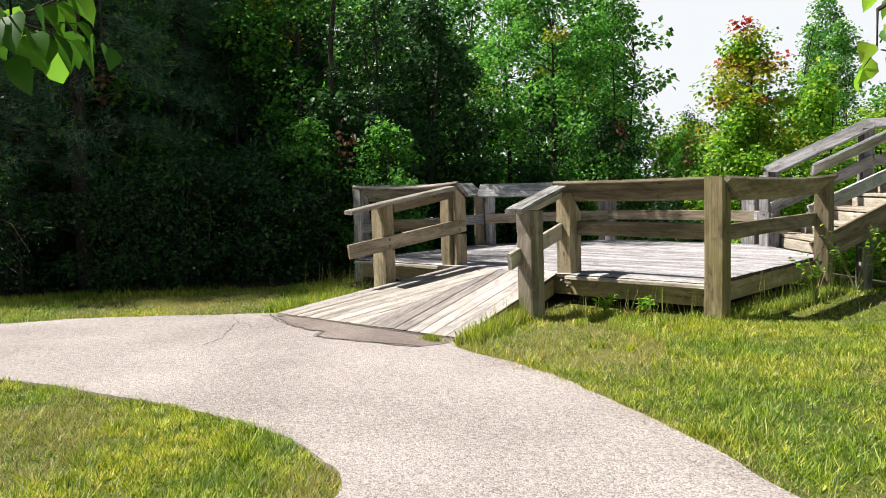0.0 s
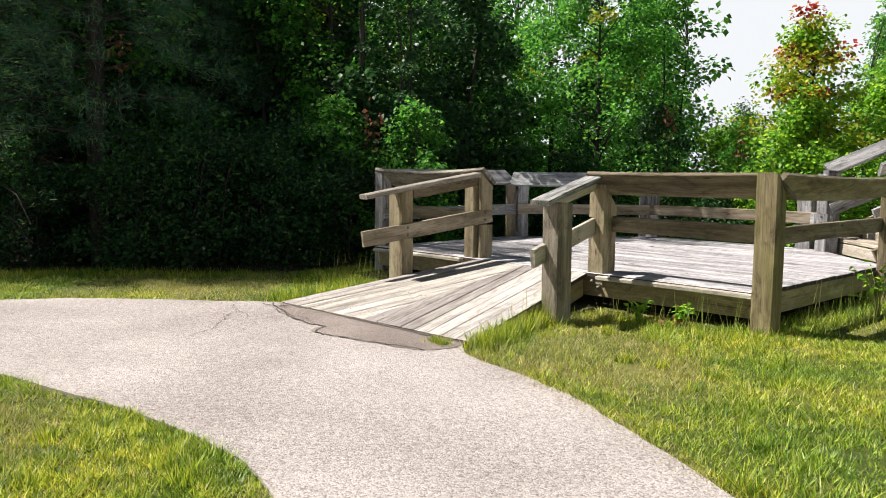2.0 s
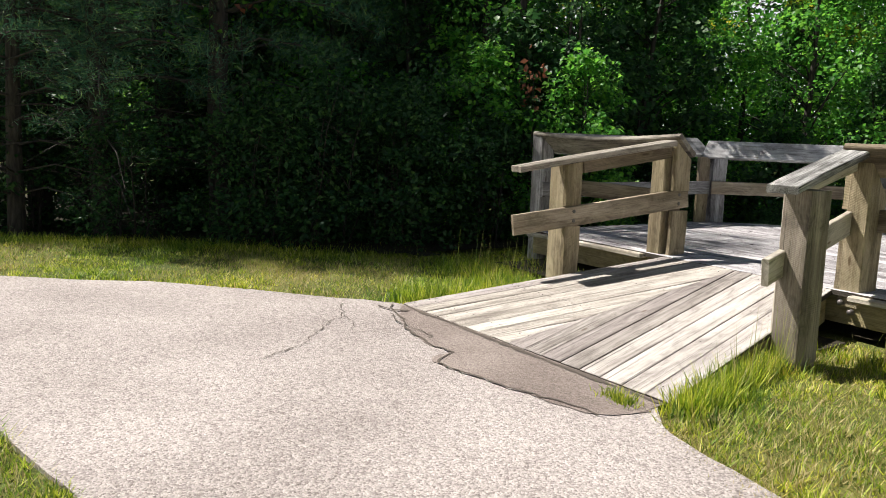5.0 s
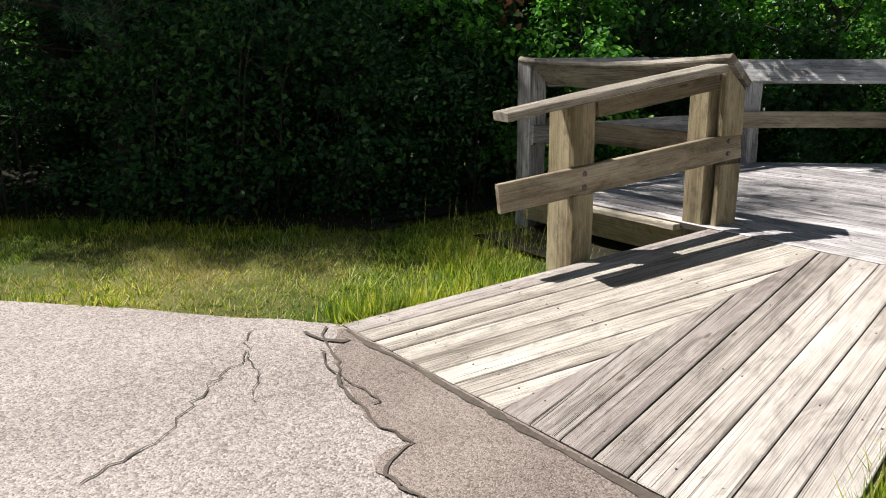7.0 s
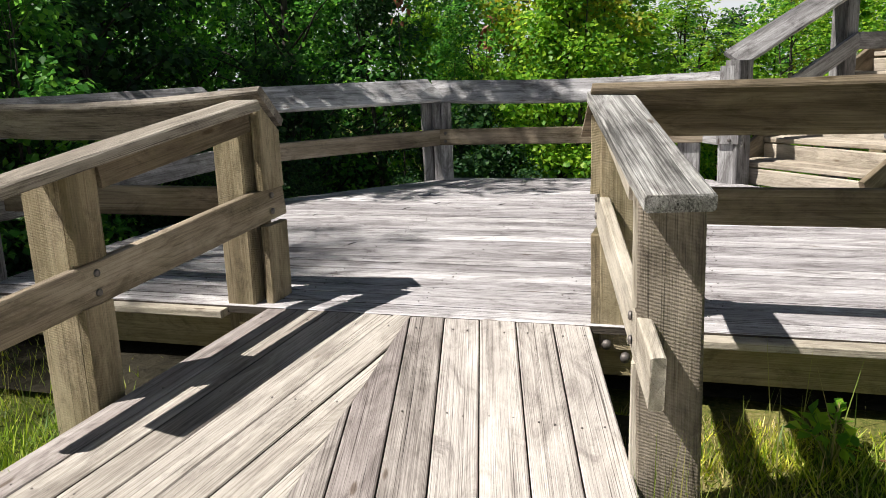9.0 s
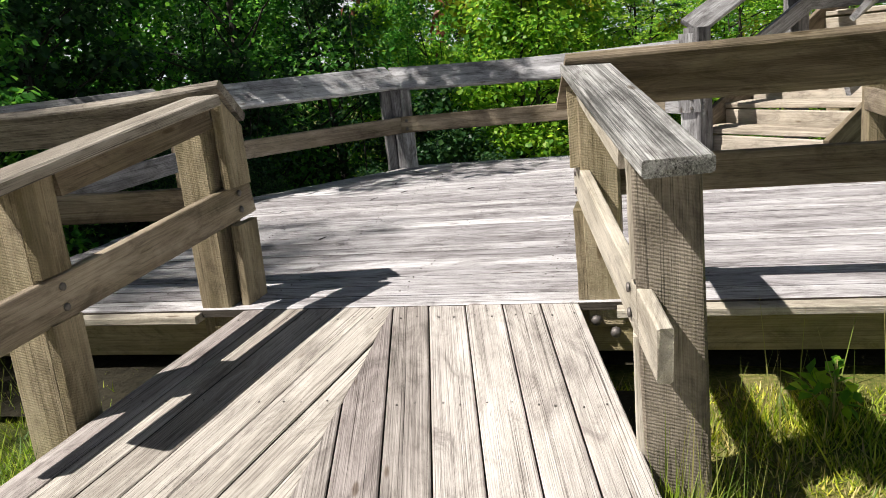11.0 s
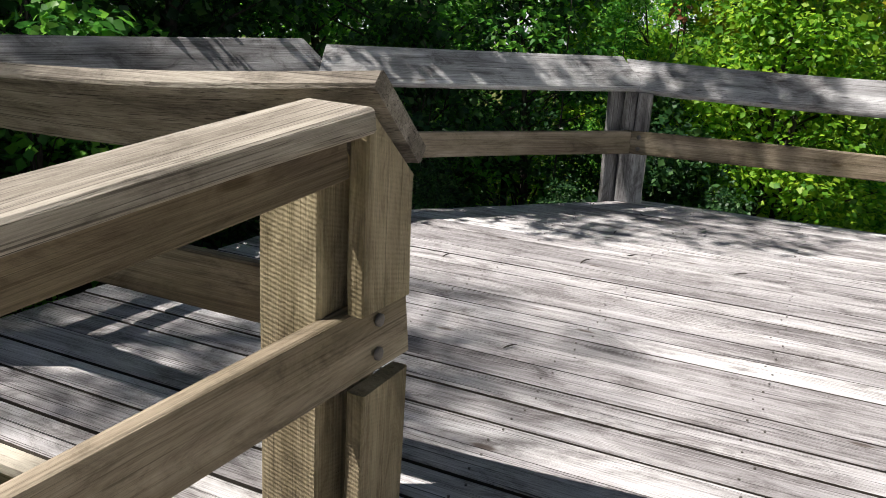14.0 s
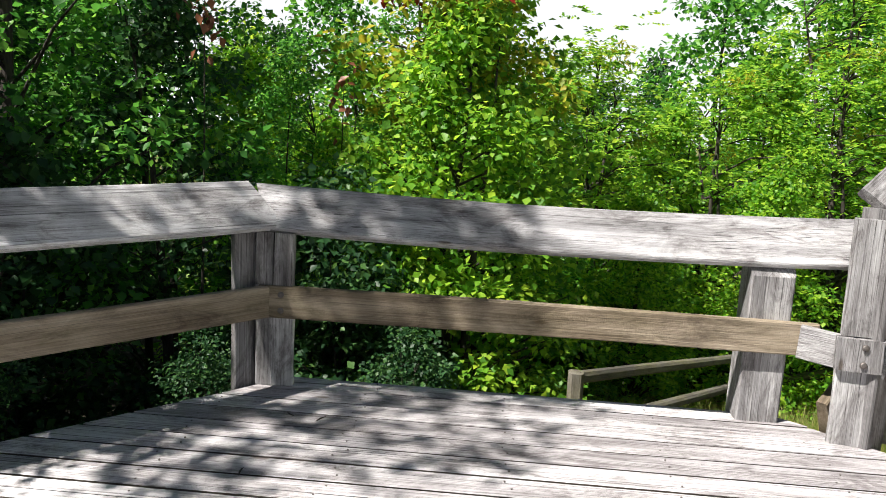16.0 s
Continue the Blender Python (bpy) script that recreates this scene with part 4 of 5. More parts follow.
def pine(seed, name, h, rad, label):
    """A pine: straight trunk, whorls of drooping branches with tufts of needles, lower ones bare."""
    g = np.random.default_rng(seed)
    rnd = random.Random(seed)
    t = thing(name, label, "tree")
    pts = [(rnd.uniform(-0.04, 0.04), rnd.uniform(-0.04, 0.04), -0.3 + (h + 0.3) * u / 5) for u in range(6)]
    chunks = [tube(pts, [0.16, 0.13, 0.11, 0.085, 0.055, 0.015], 8)]
    tuft, way = [], []
    z = 0.7
    while z < h - 0.3:
        n = rnd.randint(4, 6)
        a0 = rnd.uniform(0, 6)
        for k in range(n):
            a = a0 + 2 * math.pi * k / n + rnd.uniform(-0.3, 0.3)
            length = rad * (1 - 0.75 * z / h) * rnd.uniform(0.7, 1.1)
            d = Vector((math.cos(a), math.sin(a), 0))
            p = [Vector((0, 0, z)) + d * length * u + Vector((0, 0, 0.10 * length * math.sin(3 * u) - 0.12 * length * u * u)) for u in (0, 0.35, 0.7, 1)]
            chunks.append(tube(p, [0.022, 0.015, 0.008, 0.003], 4))
            bare = z < 1.6
            for s in range(3 if bare else 9):
                u = rnd.uniform(0.35, 1)
                i = 0 if u < 0.35 else 1 if u < 0.7 else 2
                b0 = p[i].lerp(p[i + 1], (u - (0, 0.35, 0.7)[i]) / (0.35, 0.35, 0.3)[i])
                side = Vector((-d.y, d.x, 0)) * rnd.choice((-1, 1))
                e = b0 + (d * 0.6 + side).normalized() * rnd.uniform(0.15, 0.5) * (1.1 - 0.5 * u) + Vector((0, 0, rnd.uniform(-0.08, 0.06)))
                chunks.append(tube([b0, e], [0.006, 0.002], 3))
                if not bare or rnd.random() < 0.25:
                    tuft += [tuple(b0.lerp(e, 0.6)), tuple(e)]
                    way += [tuple(d + side * 0.5)] * 2
            if not bare:
                tuft.append(tuple(p[3]))
                way.append(tuple(d))
        z += rnd.uniform(0.28, 0.45)
    vs, fs = join(chunks)
    part("trunk", mesh_of("trunk", vs, fs, BARK, True), t)
    tuft, way = np.array(tuft), np.array(way)
    n = 15
    p = np.repeat(tuft, n, 0) + g.normal(0, 0.06, (len(tuft) * n, 3))
    d = np.repeat(way, n, 0) * 0.5 + g.normal(0, 0.75, (len(tuft) * n, 3))
    d[:, 2] += 0.2
    d /= np.linalg.norm(d, axis=1, keepdims=True)
    s = np.cross(d, g.normal(0, 1, d.shape))
    s /= np.linalg.norm(s, axis=1, keepdims=True)
    L = g.uniform(0.08, 0.15, (len(p), 1))
    v = np.stack([p - s * 0.0045, p + s * 0.0045, p + d * L], 1).reshape(-1, 3)
    part("needles", fast_mesh("needles", v, np.arange(len(v)).reshape(-1, 3), NEEDLE), t)
    return t


broad = dict(droop=0.45, flat=0.5, wide=0.85)
small = dict(droop=0.15, flat=0.7, wide=0.6)
slim = dict(droop=0.5, flat=0.6, wide=0.42)
PROTO = {
    "maple": tree(1, "maple_tree", 7.5, 2.3, 0.6, 125, 125, 0.088, LEAF_MAPLE, "leafy green maple tree at the edge of the woods", accents=((LEAF_YELLOW, 0.55, 0.08),), kw=broad),
    "maple2": tree(2, "maple_tree", 6.5, 2.0, 0.4, 90, 85, 0.115, LEAF_SHADED, "dark green shaded maple tree in the woods", kw=broad),
    "young": tree(3, "young_tree", 4.6, 1.5, 0.3, 105, 90, 0.088, LEAF_BRIGHT, "bright green sunlit young tree", stems=2, kw=broad),
    "turning": tree(4, "young_maple", 5.2, 1.6, 0.5, 130, 125, 0.08, LEAF_BRIGHT, "young maple with yellow and red turning top leaves", accents=((LEAF_RED, 0.74, 0.3), (LEAF_YELLOW, 0.5, 0.6)), kw=broad),
    "ash": tree(5, "ash_tree", 4.4, 1.6, 0.3, 90, 130, 0.085, LEAF_BRIGHT, "yellow-green sunlit tree with feather-like leaves", stems=3, kw=slim, spray=frond_leaves, accents=((LEAF_YELLOW, 0.6, 0.15),)),
    "slender": tree(6, "slender_tree", 7.0, 1.1, 1.4, 90, 95, 0.07, LEAF_MAPLE, "slender tall young tree with airy crown", stems=2, r0=0.06, kw=broad),
    "airy": tree(16, "slender_tree", 7.0, 1.15, 0.5, 85, 90, 0.08, LEAF_SHADED, "slender dark tree at the edge of the woods", stems=2, r0=0.06, kw=broad),
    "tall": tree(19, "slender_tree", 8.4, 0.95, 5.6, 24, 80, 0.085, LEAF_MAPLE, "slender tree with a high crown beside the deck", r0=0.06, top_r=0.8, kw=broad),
    "shrub": tree(7, "shrub", 1.7, 0.95, 0.05, 50, 80, 0.062, LEAF_SHADED, "dark dense shrub of the woodland edge", stems=4, r0=0.03, top_r=0.8, kw=small),
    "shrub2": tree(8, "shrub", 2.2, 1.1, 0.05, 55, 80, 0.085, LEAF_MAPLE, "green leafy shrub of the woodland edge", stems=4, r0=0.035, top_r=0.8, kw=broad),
    # much like shrub2, but its leaf colour has the shade painted in
    "edge": tree(17, "shrub", 2.3, 1.1, 0.05, 55, 80, 0.082, LEAF_SHADED, "dark green leafy shrub in the shade", stems=4, r0=0.035, top_r=0.8, kw=broad),
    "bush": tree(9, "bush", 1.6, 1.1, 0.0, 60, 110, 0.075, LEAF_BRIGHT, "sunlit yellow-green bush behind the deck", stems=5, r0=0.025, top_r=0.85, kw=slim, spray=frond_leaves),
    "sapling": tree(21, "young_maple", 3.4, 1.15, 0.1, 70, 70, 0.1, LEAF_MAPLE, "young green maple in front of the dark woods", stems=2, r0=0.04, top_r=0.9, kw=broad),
    "deep": tree(10, "tree", 9.0, 2.8, 0.8, 100, 38, 0.225, LEAF_SHADED, "tall dark tree deep in the woods", r0=0.14, kw=broad),
    "far": tree(18, "maple_tree", 7.5, 2.3, 0.5, 110, 62, 0.135, LEAF_MAPLE, "full green maple tree in the woods beyond", kw=broad),
    "pine": pine(12, "pine_tree", 8.0, 2.5, "dark blue-green pine with bare lower branches"),
}
USED = set()


def plant(kind, x, y, s=1.0, turn=None, sz=None):
    p = PROTO[kind]
    turn = RNG.uniform(0, 360) if turn is None else turn
    m = pose(x, y, ground_z(x, y), 0, 0, turn) @ Matrix.Diagonal((s, s, sz or s, 1))
    if kind not in USED:
        USED.add(kind)
        p.matrix_basis = m
        return p
    return copy_thing(p, m)


def along(line, offset, step, jitter):
    """Points beside a line, offset metres to its left."""
    out = []
    pts = smooth_line(line, step, 0.0)
    for i in range(len(pts) - 1):
        a, c = Vector(pts[i]), Vector(pts[i + 1])
        d = (c - a).normalized()
        p = a + Vector((-d.y, d.x)) * offset
        out.append((p.x + RNG.uniform(-jitter, jitter), p.y + RNG.uniform(-jitter, jitter)))
    return out


LEFT_EDGE = WOODS_EDGE[:7]
BACK_EDGE = WOODS_EDGE[6:]
for x, y in along(LEFT_EDGE, 0.75, 1.0, 0.25):
    plant(RNG.choice(("shrub", "shrub", "edge")), x, y, RNG.uniform(0.7, 1.15))
for x, y in along(LEFT_EDGE, 2.0, 1.7, 0.4):
    plant("edge" if x > -6.8 else RNG.choice(("edge", "maple2", "pine")), x, y, RNG.uniform(0.55, 0.8) if -7 < x < -3.4 and y < -0.5 else RNG.uniform(0.8, 1.1))
for x, y in along(LEFT_EDGE, 3.6, 2.4, 0.6):
    if x < -6.3 or y > 0:
        plant(RNG.choice(("maple2", "pine", "maple2")), x, y, RNG.uniform(0.68, 0.85))
for x, y in along(LEFT_EDGE, 6.5, 2.6, 0.8):
    plant("deep", x, y, RNG.uniform(0.68, 0.82) if y < 0 else RNG.uniform(0.85, 1.1))
for x, y in along(LEFT_EDGE, 10.0, 4.5, 1.0):
    plant("deep", x, y, RNG.uniform(1.0, 1.25))
for x, y in ((-7.3, -2.2), (-8.6, -4.6), (-7.7, -0.2), (-11, -7)):
    plant("pine", x, y, RNG.uniform(0.95, 1.1))
# the leafy trees whose shade dapples the deck
plant("maple", -7.4, -1.2, 0.92)
plant("airy", -3.95, 1.8, 0.72)
plant("pine", -6.0, -3.2, 0.9)
plant("pine", -6.15, -4.05, 0.66)
plant("maple2", -4.9, 3.9, 1.0)
plant("pine", -5.9, -1.9, 0.95, sz=1.14)
plant("sapling", -3.25, 1.35, 0.62)
plant("tall", -4.45, 1.4, 1.0)
plant("sapling", -4.0, 0.6, 1.05)
for x, y in ((-10.5, 12), (-11.5, 8), (-6.6, 11.8), (-8.6, 9.2)):
    plant("far", x, y, RNG.uniform(1.0, 1.2))
plant("pine", -7.2, -3.7, 0.95)
plant("maple2", -5.3, 4.7, 0.95)
plant("deep", -8.5, 7.0, 0.95)
plant("deep", -9.5, 4.0, 1.0)
plant("maple", -7.2, 5.2, 1.05)
plant("edge", -4.6, 2.6, 1.3)
plant("edge", -4.2, 1.2, 1.2)
plant("maple", -3.8, 6.2, 0.95)
plant("maple", -5.7, 1.8, 0.95)
plant("slender", -3.2, 7.6, 0.95)
plant("slender", -2.4, 9.0, 0.6)
plant("slender", -1.3, 13.9, 1.12)
plant("slender", -1.7, 14.4, 1.02)
plant("slender", -0.75, 13.3, 1.0)
plant("slender", -4.6, 8.8, 1.0)
plant("maple", -6.5, 8.5, 1.1)
# behind the deck
for x, y in along(BACK_EDGE, 0.5, 0.9, 0.25):
    if -0.2 < x < 5 and y < 8.4:
        continue
    plant(RNG.choice(("shrub", "edge") if x < 0.4 else ("bush", "shrub2", "bush")), x, y, RNG.uniform(0.7, 1.0) * (0.6 if x < 0.4 else 1))
for x, y in along(BACK_EDGE, 2.2, 1.4, 0.4):
    if -0.2 < x < 5 and y < 8.4:
        continue
    plant(RNG.choice(("edge", "shrub") if x < -0.5 else ("bush", "shrub2", "young")), x, y, RNG.uniform(0.65, 0.9))
plant("turning", -0.65, 7.9, 1.0, 40)
for x, y, k, s in ((-2.7, 6.6, "maple2", 0.68), (-1.4, 6.4, "edge", 0.95), (0.2, 9.2, "bush", 1.1), (1.1, 9.5, "bush", 1.0), (2.2, 10.4, "bush", 1.1), (4.6, 9.6, "bush", 1.0), (1.0, 10.1, "ash", 1.0), (2.1, 11.4, "young", 1.0), (3.5, 12.3, "young", 1.2), (5.0, 13.0, "ash", 1.4), (6.8, 14.5, "young", 1.3), (-14, 14, "deep", 1.2), (-12, 18, "deep", 1.2), (-15, 9, "deep", 1.2), (0.9, 9.9, "shrub2", 1.0), (5.0, 8.6, "bush", 1.1), (-0.4, 10.8, "young", 1.4), (-3.3, 10.2, "young", 1.2), (-2.2, 9.7, "young", 0.95), (-2.1, 11.0, "maple", 0.64), (-3.0, 13.5, "far", 0.75), (0.4, 11.8, "ash", 0.95), (1.3, 12.6, "young", 0.9), (-4.3, 6.6, "airy", 0.9), (-3.4, 5.2, "edge", 1.1), (1.0, 10.8, "shrub2", 1.3), (2.7, 10.6, "ash", 0.95), (4.4, 11.2, "ash", 1.05), (6.0, 11.5, "ash", 0.9),
                   (-1.9, 12.0, "young", 1.0), (-4.0, 12.5, "maple", 0.72), (0.9, 14.0, "maple", 0.6), (3.4, 15.0, "far", 0.85), (5.2, 15.5, "far", 0.85), (8.5, 13.5, "young", 1.2), (-7.5, 13, "far", 1.0),
                   (11, 15, "ash", 1.3), (7, 17, "far", 0.9), (-0.8, 17.5, "far", 0.75), (-9, 17, "deep", 0.9), (-5, 18, "deep", 0.75), (2, 19, "maple2", 0.85), (9, 21, "deep", 0.75), (14, 20, "deep", 0.75),
                   (-3, 23, "deep", 0.7), (4, 24, "deep", 0.75), (18, 16, "far", 1.0)):
    plant(k, x, y, s)
# the open side behind the walker
for x, y, k in ((14, -2, "far"), (16, -8, "deep"), (13, -16, "maple2"), (4, -20, "deep"), (-4, -19, "far"), (-12, -18, "deep"), (17, 4, "young"), (18, 10, "maple2")):
    plant(k, x, y, 1.1)

# ---- overhanging branches ----
def big_leaf(p, d, up, size):
    """A rounded heart-shaped leaf with a fold along its rib."""
    d = Vector(d).normalized()
    s = d.cross(Vector(up)).normalized()
    n = s.cross(d)
    prof = [(0.0, 0.0), (0.08, 0.30), (0.32, 0.44), (0.6, 0.34), (0.82, 0.15), (1.0, 0.0)]
    vs = [tuple(Vector(p) + (d * u - n * 0.18 * u * u) * size) for u, w in prof]
    fs = []
    for e in (-1, 1):
        o = len(vs)
        vs += [tuple(Vector(p) + (d * u + s * w * e + n * (0.35 * w - 0.18 * u * u)) * size) for u, w in prof[1:5]]
        idx = [0] + [o + k for k in range(4)] + [5]
        for k in range(5):
            q = (k, k + 1, idx[k + 1], idx[k])
            q = tuple(dict.fromkeys(q))
            fs.append(q if e > 0 else q[::-1])
    return vs, fs


def overhang(seed, foot, h, clusters, mat, label):
    """A tree beside the path whose low branches hang over it."""
    g = np.random.default_rng(seed)
    rnd = random.Random(seed)
    z0 = ground_z(*foot)
    t = thing("basswood_tree", label, "tree", (foot[0], foot[1], z0))
    pts = [(foot[0] + 0.1 * u * u, foot[1] + 0.1 * u, z0 - 0.3 + (h + 0.3) * u) for u in (0, 0.15, 0.35, 0.6, 0.8, 1)]
    chunks = [tube(pts, [0.17, 0.13, 0.11, 0.08, 0.05, 0.02], 8)]
    blade = []
    for c, rad, count in clusters:
        e = Vector(c)
        st = Vector(pts[3])
        m1 = st.lerp(e, 0.55) + Vector((0, 0, 0.55))
        chunks.append(tube([st, m1, e + Vector((0, 0, 0.12)), e], [0.04, 0.02, 0.007, 0.003], 6))
        for k in range(count):
            a = rnd.uniform(0, 6.28)
            w = Vector((math.cos(a), math.sin(a), rnd.uniform(-0.6, 0.7)))
            f = e + w * rad * rnd.uniform(0.3, 1)
            chunks.append(tube([e.lerp(f, 0.3), f], [0.003, 0.0012], 4))
            blade.append(big_leaf(f, (w.x * 0.6, w.y * 0.6, -0.75), (rnd.uniform(-0.7, 0.7), rnd.uniform(-0.7, 0.7), 1), rnd.uniform(0.065, 0.105)))
    vs, fs = join(chunks)
    part("trunk", mesh_of("trunk", vs, fs, BARK, True), t)
    vs, fs = join(blade)
    part("leaves", mesh_of("leaves", vs, fs, mat, True), t)
    cs = np.array([(foot[0] + rnd.uniform(-1.3, 1.3), foot[1] + rnd.uniform(-1.3, 1.3), z0 + h * rnd.uniform(0.55, 1.05)) for _ in range(40)])
    v, f = clump_leaves(g, cs, np.full(40, 0.5), 90, 0.11, **broad)
    part("crown", fast_mesh("crown", v, f, mat), t)


overhang(31, (0.4, -9.6), 5.0, [((3.47, -5.95, 1.75), 0.17, 26), ((3.3, -6.08, 1.75), 0.18, 26), ((3.55, -5.78, 1.69), 0.06, 2)], LEAF_LIME, "roadside tree with large leaves on low branches")
overhang(32, (7.6, -1.6), 5.0, [((4.68, -3.80, 1.74), 0.1, 7), ((4.80, -3.78, 1.85), 0.14, 12)], LEAF_BRIGHT, "tree beside the lawn with hanging leafy twigs")

# ---- woodland ground, and a dark sheet that paints shade under the deck ----
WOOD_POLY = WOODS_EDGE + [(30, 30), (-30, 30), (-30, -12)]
# outline under deck and ramp where the sheet's dark colour stands for shade
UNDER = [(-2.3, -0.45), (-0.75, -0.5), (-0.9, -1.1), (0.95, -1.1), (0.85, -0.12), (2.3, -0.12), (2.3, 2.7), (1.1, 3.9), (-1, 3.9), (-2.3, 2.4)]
cell = 0.25
vs, fs = [], []
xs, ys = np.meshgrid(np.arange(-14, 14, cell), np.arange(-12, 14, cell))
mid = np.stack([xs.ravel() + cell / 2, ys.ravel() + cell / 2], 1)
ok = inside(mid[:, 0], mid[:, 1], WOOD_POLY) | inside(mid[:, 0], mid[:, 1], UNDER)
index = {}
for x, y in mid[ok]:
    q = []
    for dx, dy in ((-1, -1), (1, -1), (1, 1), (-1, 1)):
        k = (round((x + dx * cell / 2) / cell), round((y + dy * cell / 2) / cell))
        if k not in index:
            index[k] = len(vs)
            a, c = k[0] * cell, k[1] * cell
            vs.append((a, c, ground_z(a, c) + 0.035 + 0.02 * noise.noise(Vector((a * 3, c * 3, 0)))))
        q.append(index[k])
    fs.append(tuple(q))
tagged(new("forest_floor", mesh_of("forest_floor", vs, fs, LITTER_SHADE, True)), "dark soil and leaf litter under the trees, painted shade under the deck", "ground", kind="structure")


# ---- grass ----
def patch_noise(x, y, s):
    return (np.sin(x * 1.7 * s + 1.3 * np.sin(y * 1.1 * s)) + np.sin(y * 2.3 * s + 1.7 * np.sin(x * 0.9 * s + 2)) + np.sin((x + y) * 3.1 * s)) / 3


def blades(name, x, y, height, width, mat, label, lean=0.5, away=None):
    """Grass blades, each bent once; away: the compass angle that each leans to."""
    g = NPG
    n = len(x)
    z = np.array([ground_z(a, c) for a, c in zip(x, y)]) - 0.01
    q = g.uniform(0, 2 * np.pi, n) if away is None else away + g.normal(0, 0.7, n)
    a = q + np.pi / 2 + g.normal(0, 0.5, n)
    d = np.stack([np.cos(a), np.sin(a), np.zeros(n)], 1)
    b0 = np.stack([x, y, z], 1)
    h = height * g.uniform(0.5, 1.25, n)
    reach = np.stack([np.cos(q), np.sin(q), np.zeros(n)], 1) * (h * g.uniform(0.1, 1.0, n) * lean)[:, None]
    tip = b0 + reach + np.array([0, 0, 1.0]) * h[:, None]
    w = (width * g.uniform(0.7, 1.3, n))[:, None]
    v = np.stack([b0 - d * w, b0 + d * w, tip], 1).reshape(-1, 3)
    return tagged(new(name, fast_mesh(name, v, np.arange(n * 3).reshape(-1, 3), mat)), label, "grass", kind="stuff")


RAMP_POLY = [RL0, RL1, RR1, RR0]
DECK_POLY = [(-2.4, -0.02), (2.4, -0.02), (2.4, 2.7), (1.2, 4.0), (-1, 4.0), (-2.4, 2.4)]


def lawn_points(x0, x1, y0, y1, per):
    """Blades in small tufts: their feet and the way that each leans from the middle of its tuft."""
    n = int((x1 - x0) * (y1 - y0) * per)
    k = NPG.integers(0, max(1, n // 9), n)
    cx, cy = NPG.uniform(x0, x1, n // 9 + 1), NPG.uniform(y0, y1, n // 9 + 1)
    dx, dy = NPG.normal(0, 0.02, n), NPG.normal(0, 0.02, n)
    x, y = cx[k] + dx, cy[k] + dy
    a = np.arctan2(dy, dx)
    bad = inside(x, y, PATH_POLY) | inside(x, y, RAMP_POLY) | inside(x, y, UNDER) | inside(x, y, WOOD_POLY)
    return x[~bad], y[~bad], a[~bad]


zones = [lawn_points(-3, 4.2, -7.5, -4.1, 6500), lawn_points(0.8, 6.5, -5.2, 0.3, 6500), lawn_points(-9, -0.7, -8, 0.2, 3300), lawn_points(2.3, 9, -0.5, 6, 1500), lawn_points(-9, 9, -13, -7.5, 700), lawn_points(6.5, 12, -9, -0.5, 700)]
gx, gy, ga = (np.concatenate([z[k] for z in zones]) for k in range(3))
worn = patch_noise(gx, gy, 0.9) + 0.35 * NPG.random(len(gx))
dry = (worn > 0.4) & (NPG.random(len(gx)) < 0.6)
hm = 0.044 + 0.014 * patch_noise(gx, gy, 2.3) + 0.012 * patch_noise(gx + 3, gy - 2, 6.1)
blades("grass", gx[~dry], gy[~dry], hm[~dry], 0.0042, GRASS, "bright green mown lawn grass", 1.5, ga[~dry])
blades("dry_grass", gx[dry], gy[dry], hm[dry], 0.0036, DRY, "straw-coloured dry grass in worn patches", 1.5, ga[dry])


def tuft_line(a, c, n, spread):
    u = NPG.random(n)
    return a[0] + (c[0] - a[0]) * u + NPG.normal(0, spread, n), a[1] + (c[1] - a[1]) * u + NPG.normal(0, spread, n)


lines = [tuft_line((0.9, -0.75), (1.28, -2.0), 2600, 0.07), tuft_line((1.1, -0.5), (2.5, -0.42), 1300, 0.09), tuft_line((2.45, -0.15), (2.65, 2.2), 1800, 0.15),
         tuft_line((-0.95, -1.0), (-1.15, -2.0), 1100, 0.08), tuft_line((-1.3, -1.2), (-2.6, -0.7), 1600, 0.2), tuft_line((-2.9, -1.25), (-6.2, -4.6), 4200, 0.22), tuft_line((2.43, -0.2), (2.43, -0.15), 260, 0.1), tuft_line((1.06, -1.1), (1.1, -0.9), 300, 0.1), tuft_line((-0.95, -0.75), (-1.5, -0.2), 160, 0.12), tuft_line((-1.5, -0.3), (-2.3, -0.25), 300, 0.12)]
for k in range(46):
    x, y = RNG.uniform(1.3, 4.6), RNG.uniform(-4.9, -0.5)
    if not inside(np.array([x]), np.array([y]), PATH_POLY)[0]:
        lines.append(tuft_line((x, y), (x + 0.05, y + 0.03), RNG.randint(40, 110), 0.03))
tx = np.concatenate([a for a, c in lines])
ty = np.concatenate([c for a, c in lines])
out = ~(inside(tx, ty, RAMP_POLY) | inside(tx, ty, PATH_POLY))
blades("tall_grass", tx[out], ty[out], np.full(out.sum(), 0.085), 0.0045, GRASS, "longer unmown grass along the deck and ramp", 1.1)
pairs = [tuft_line((1.02, -0.98), (1.36, -2.1), 1500, 0.045), tuft_line((-0.97, -1.0), (-1.24, -2.08), 1100, 0.05), tuft_line((-1.2, -1.1), (-1.9, -0.9), 700, 0.1)]
x, y = (np.concatenate([q[k] for q in pairs]) for k in range(2))
off = ~inside(x, y, RAMP_POLY)
blades("tall_grass", x[off], y[off], np.full(off.sum(), 0.14), 0.0045, GRASS, "long grass leaning over the edge of the ramp", 0.9)
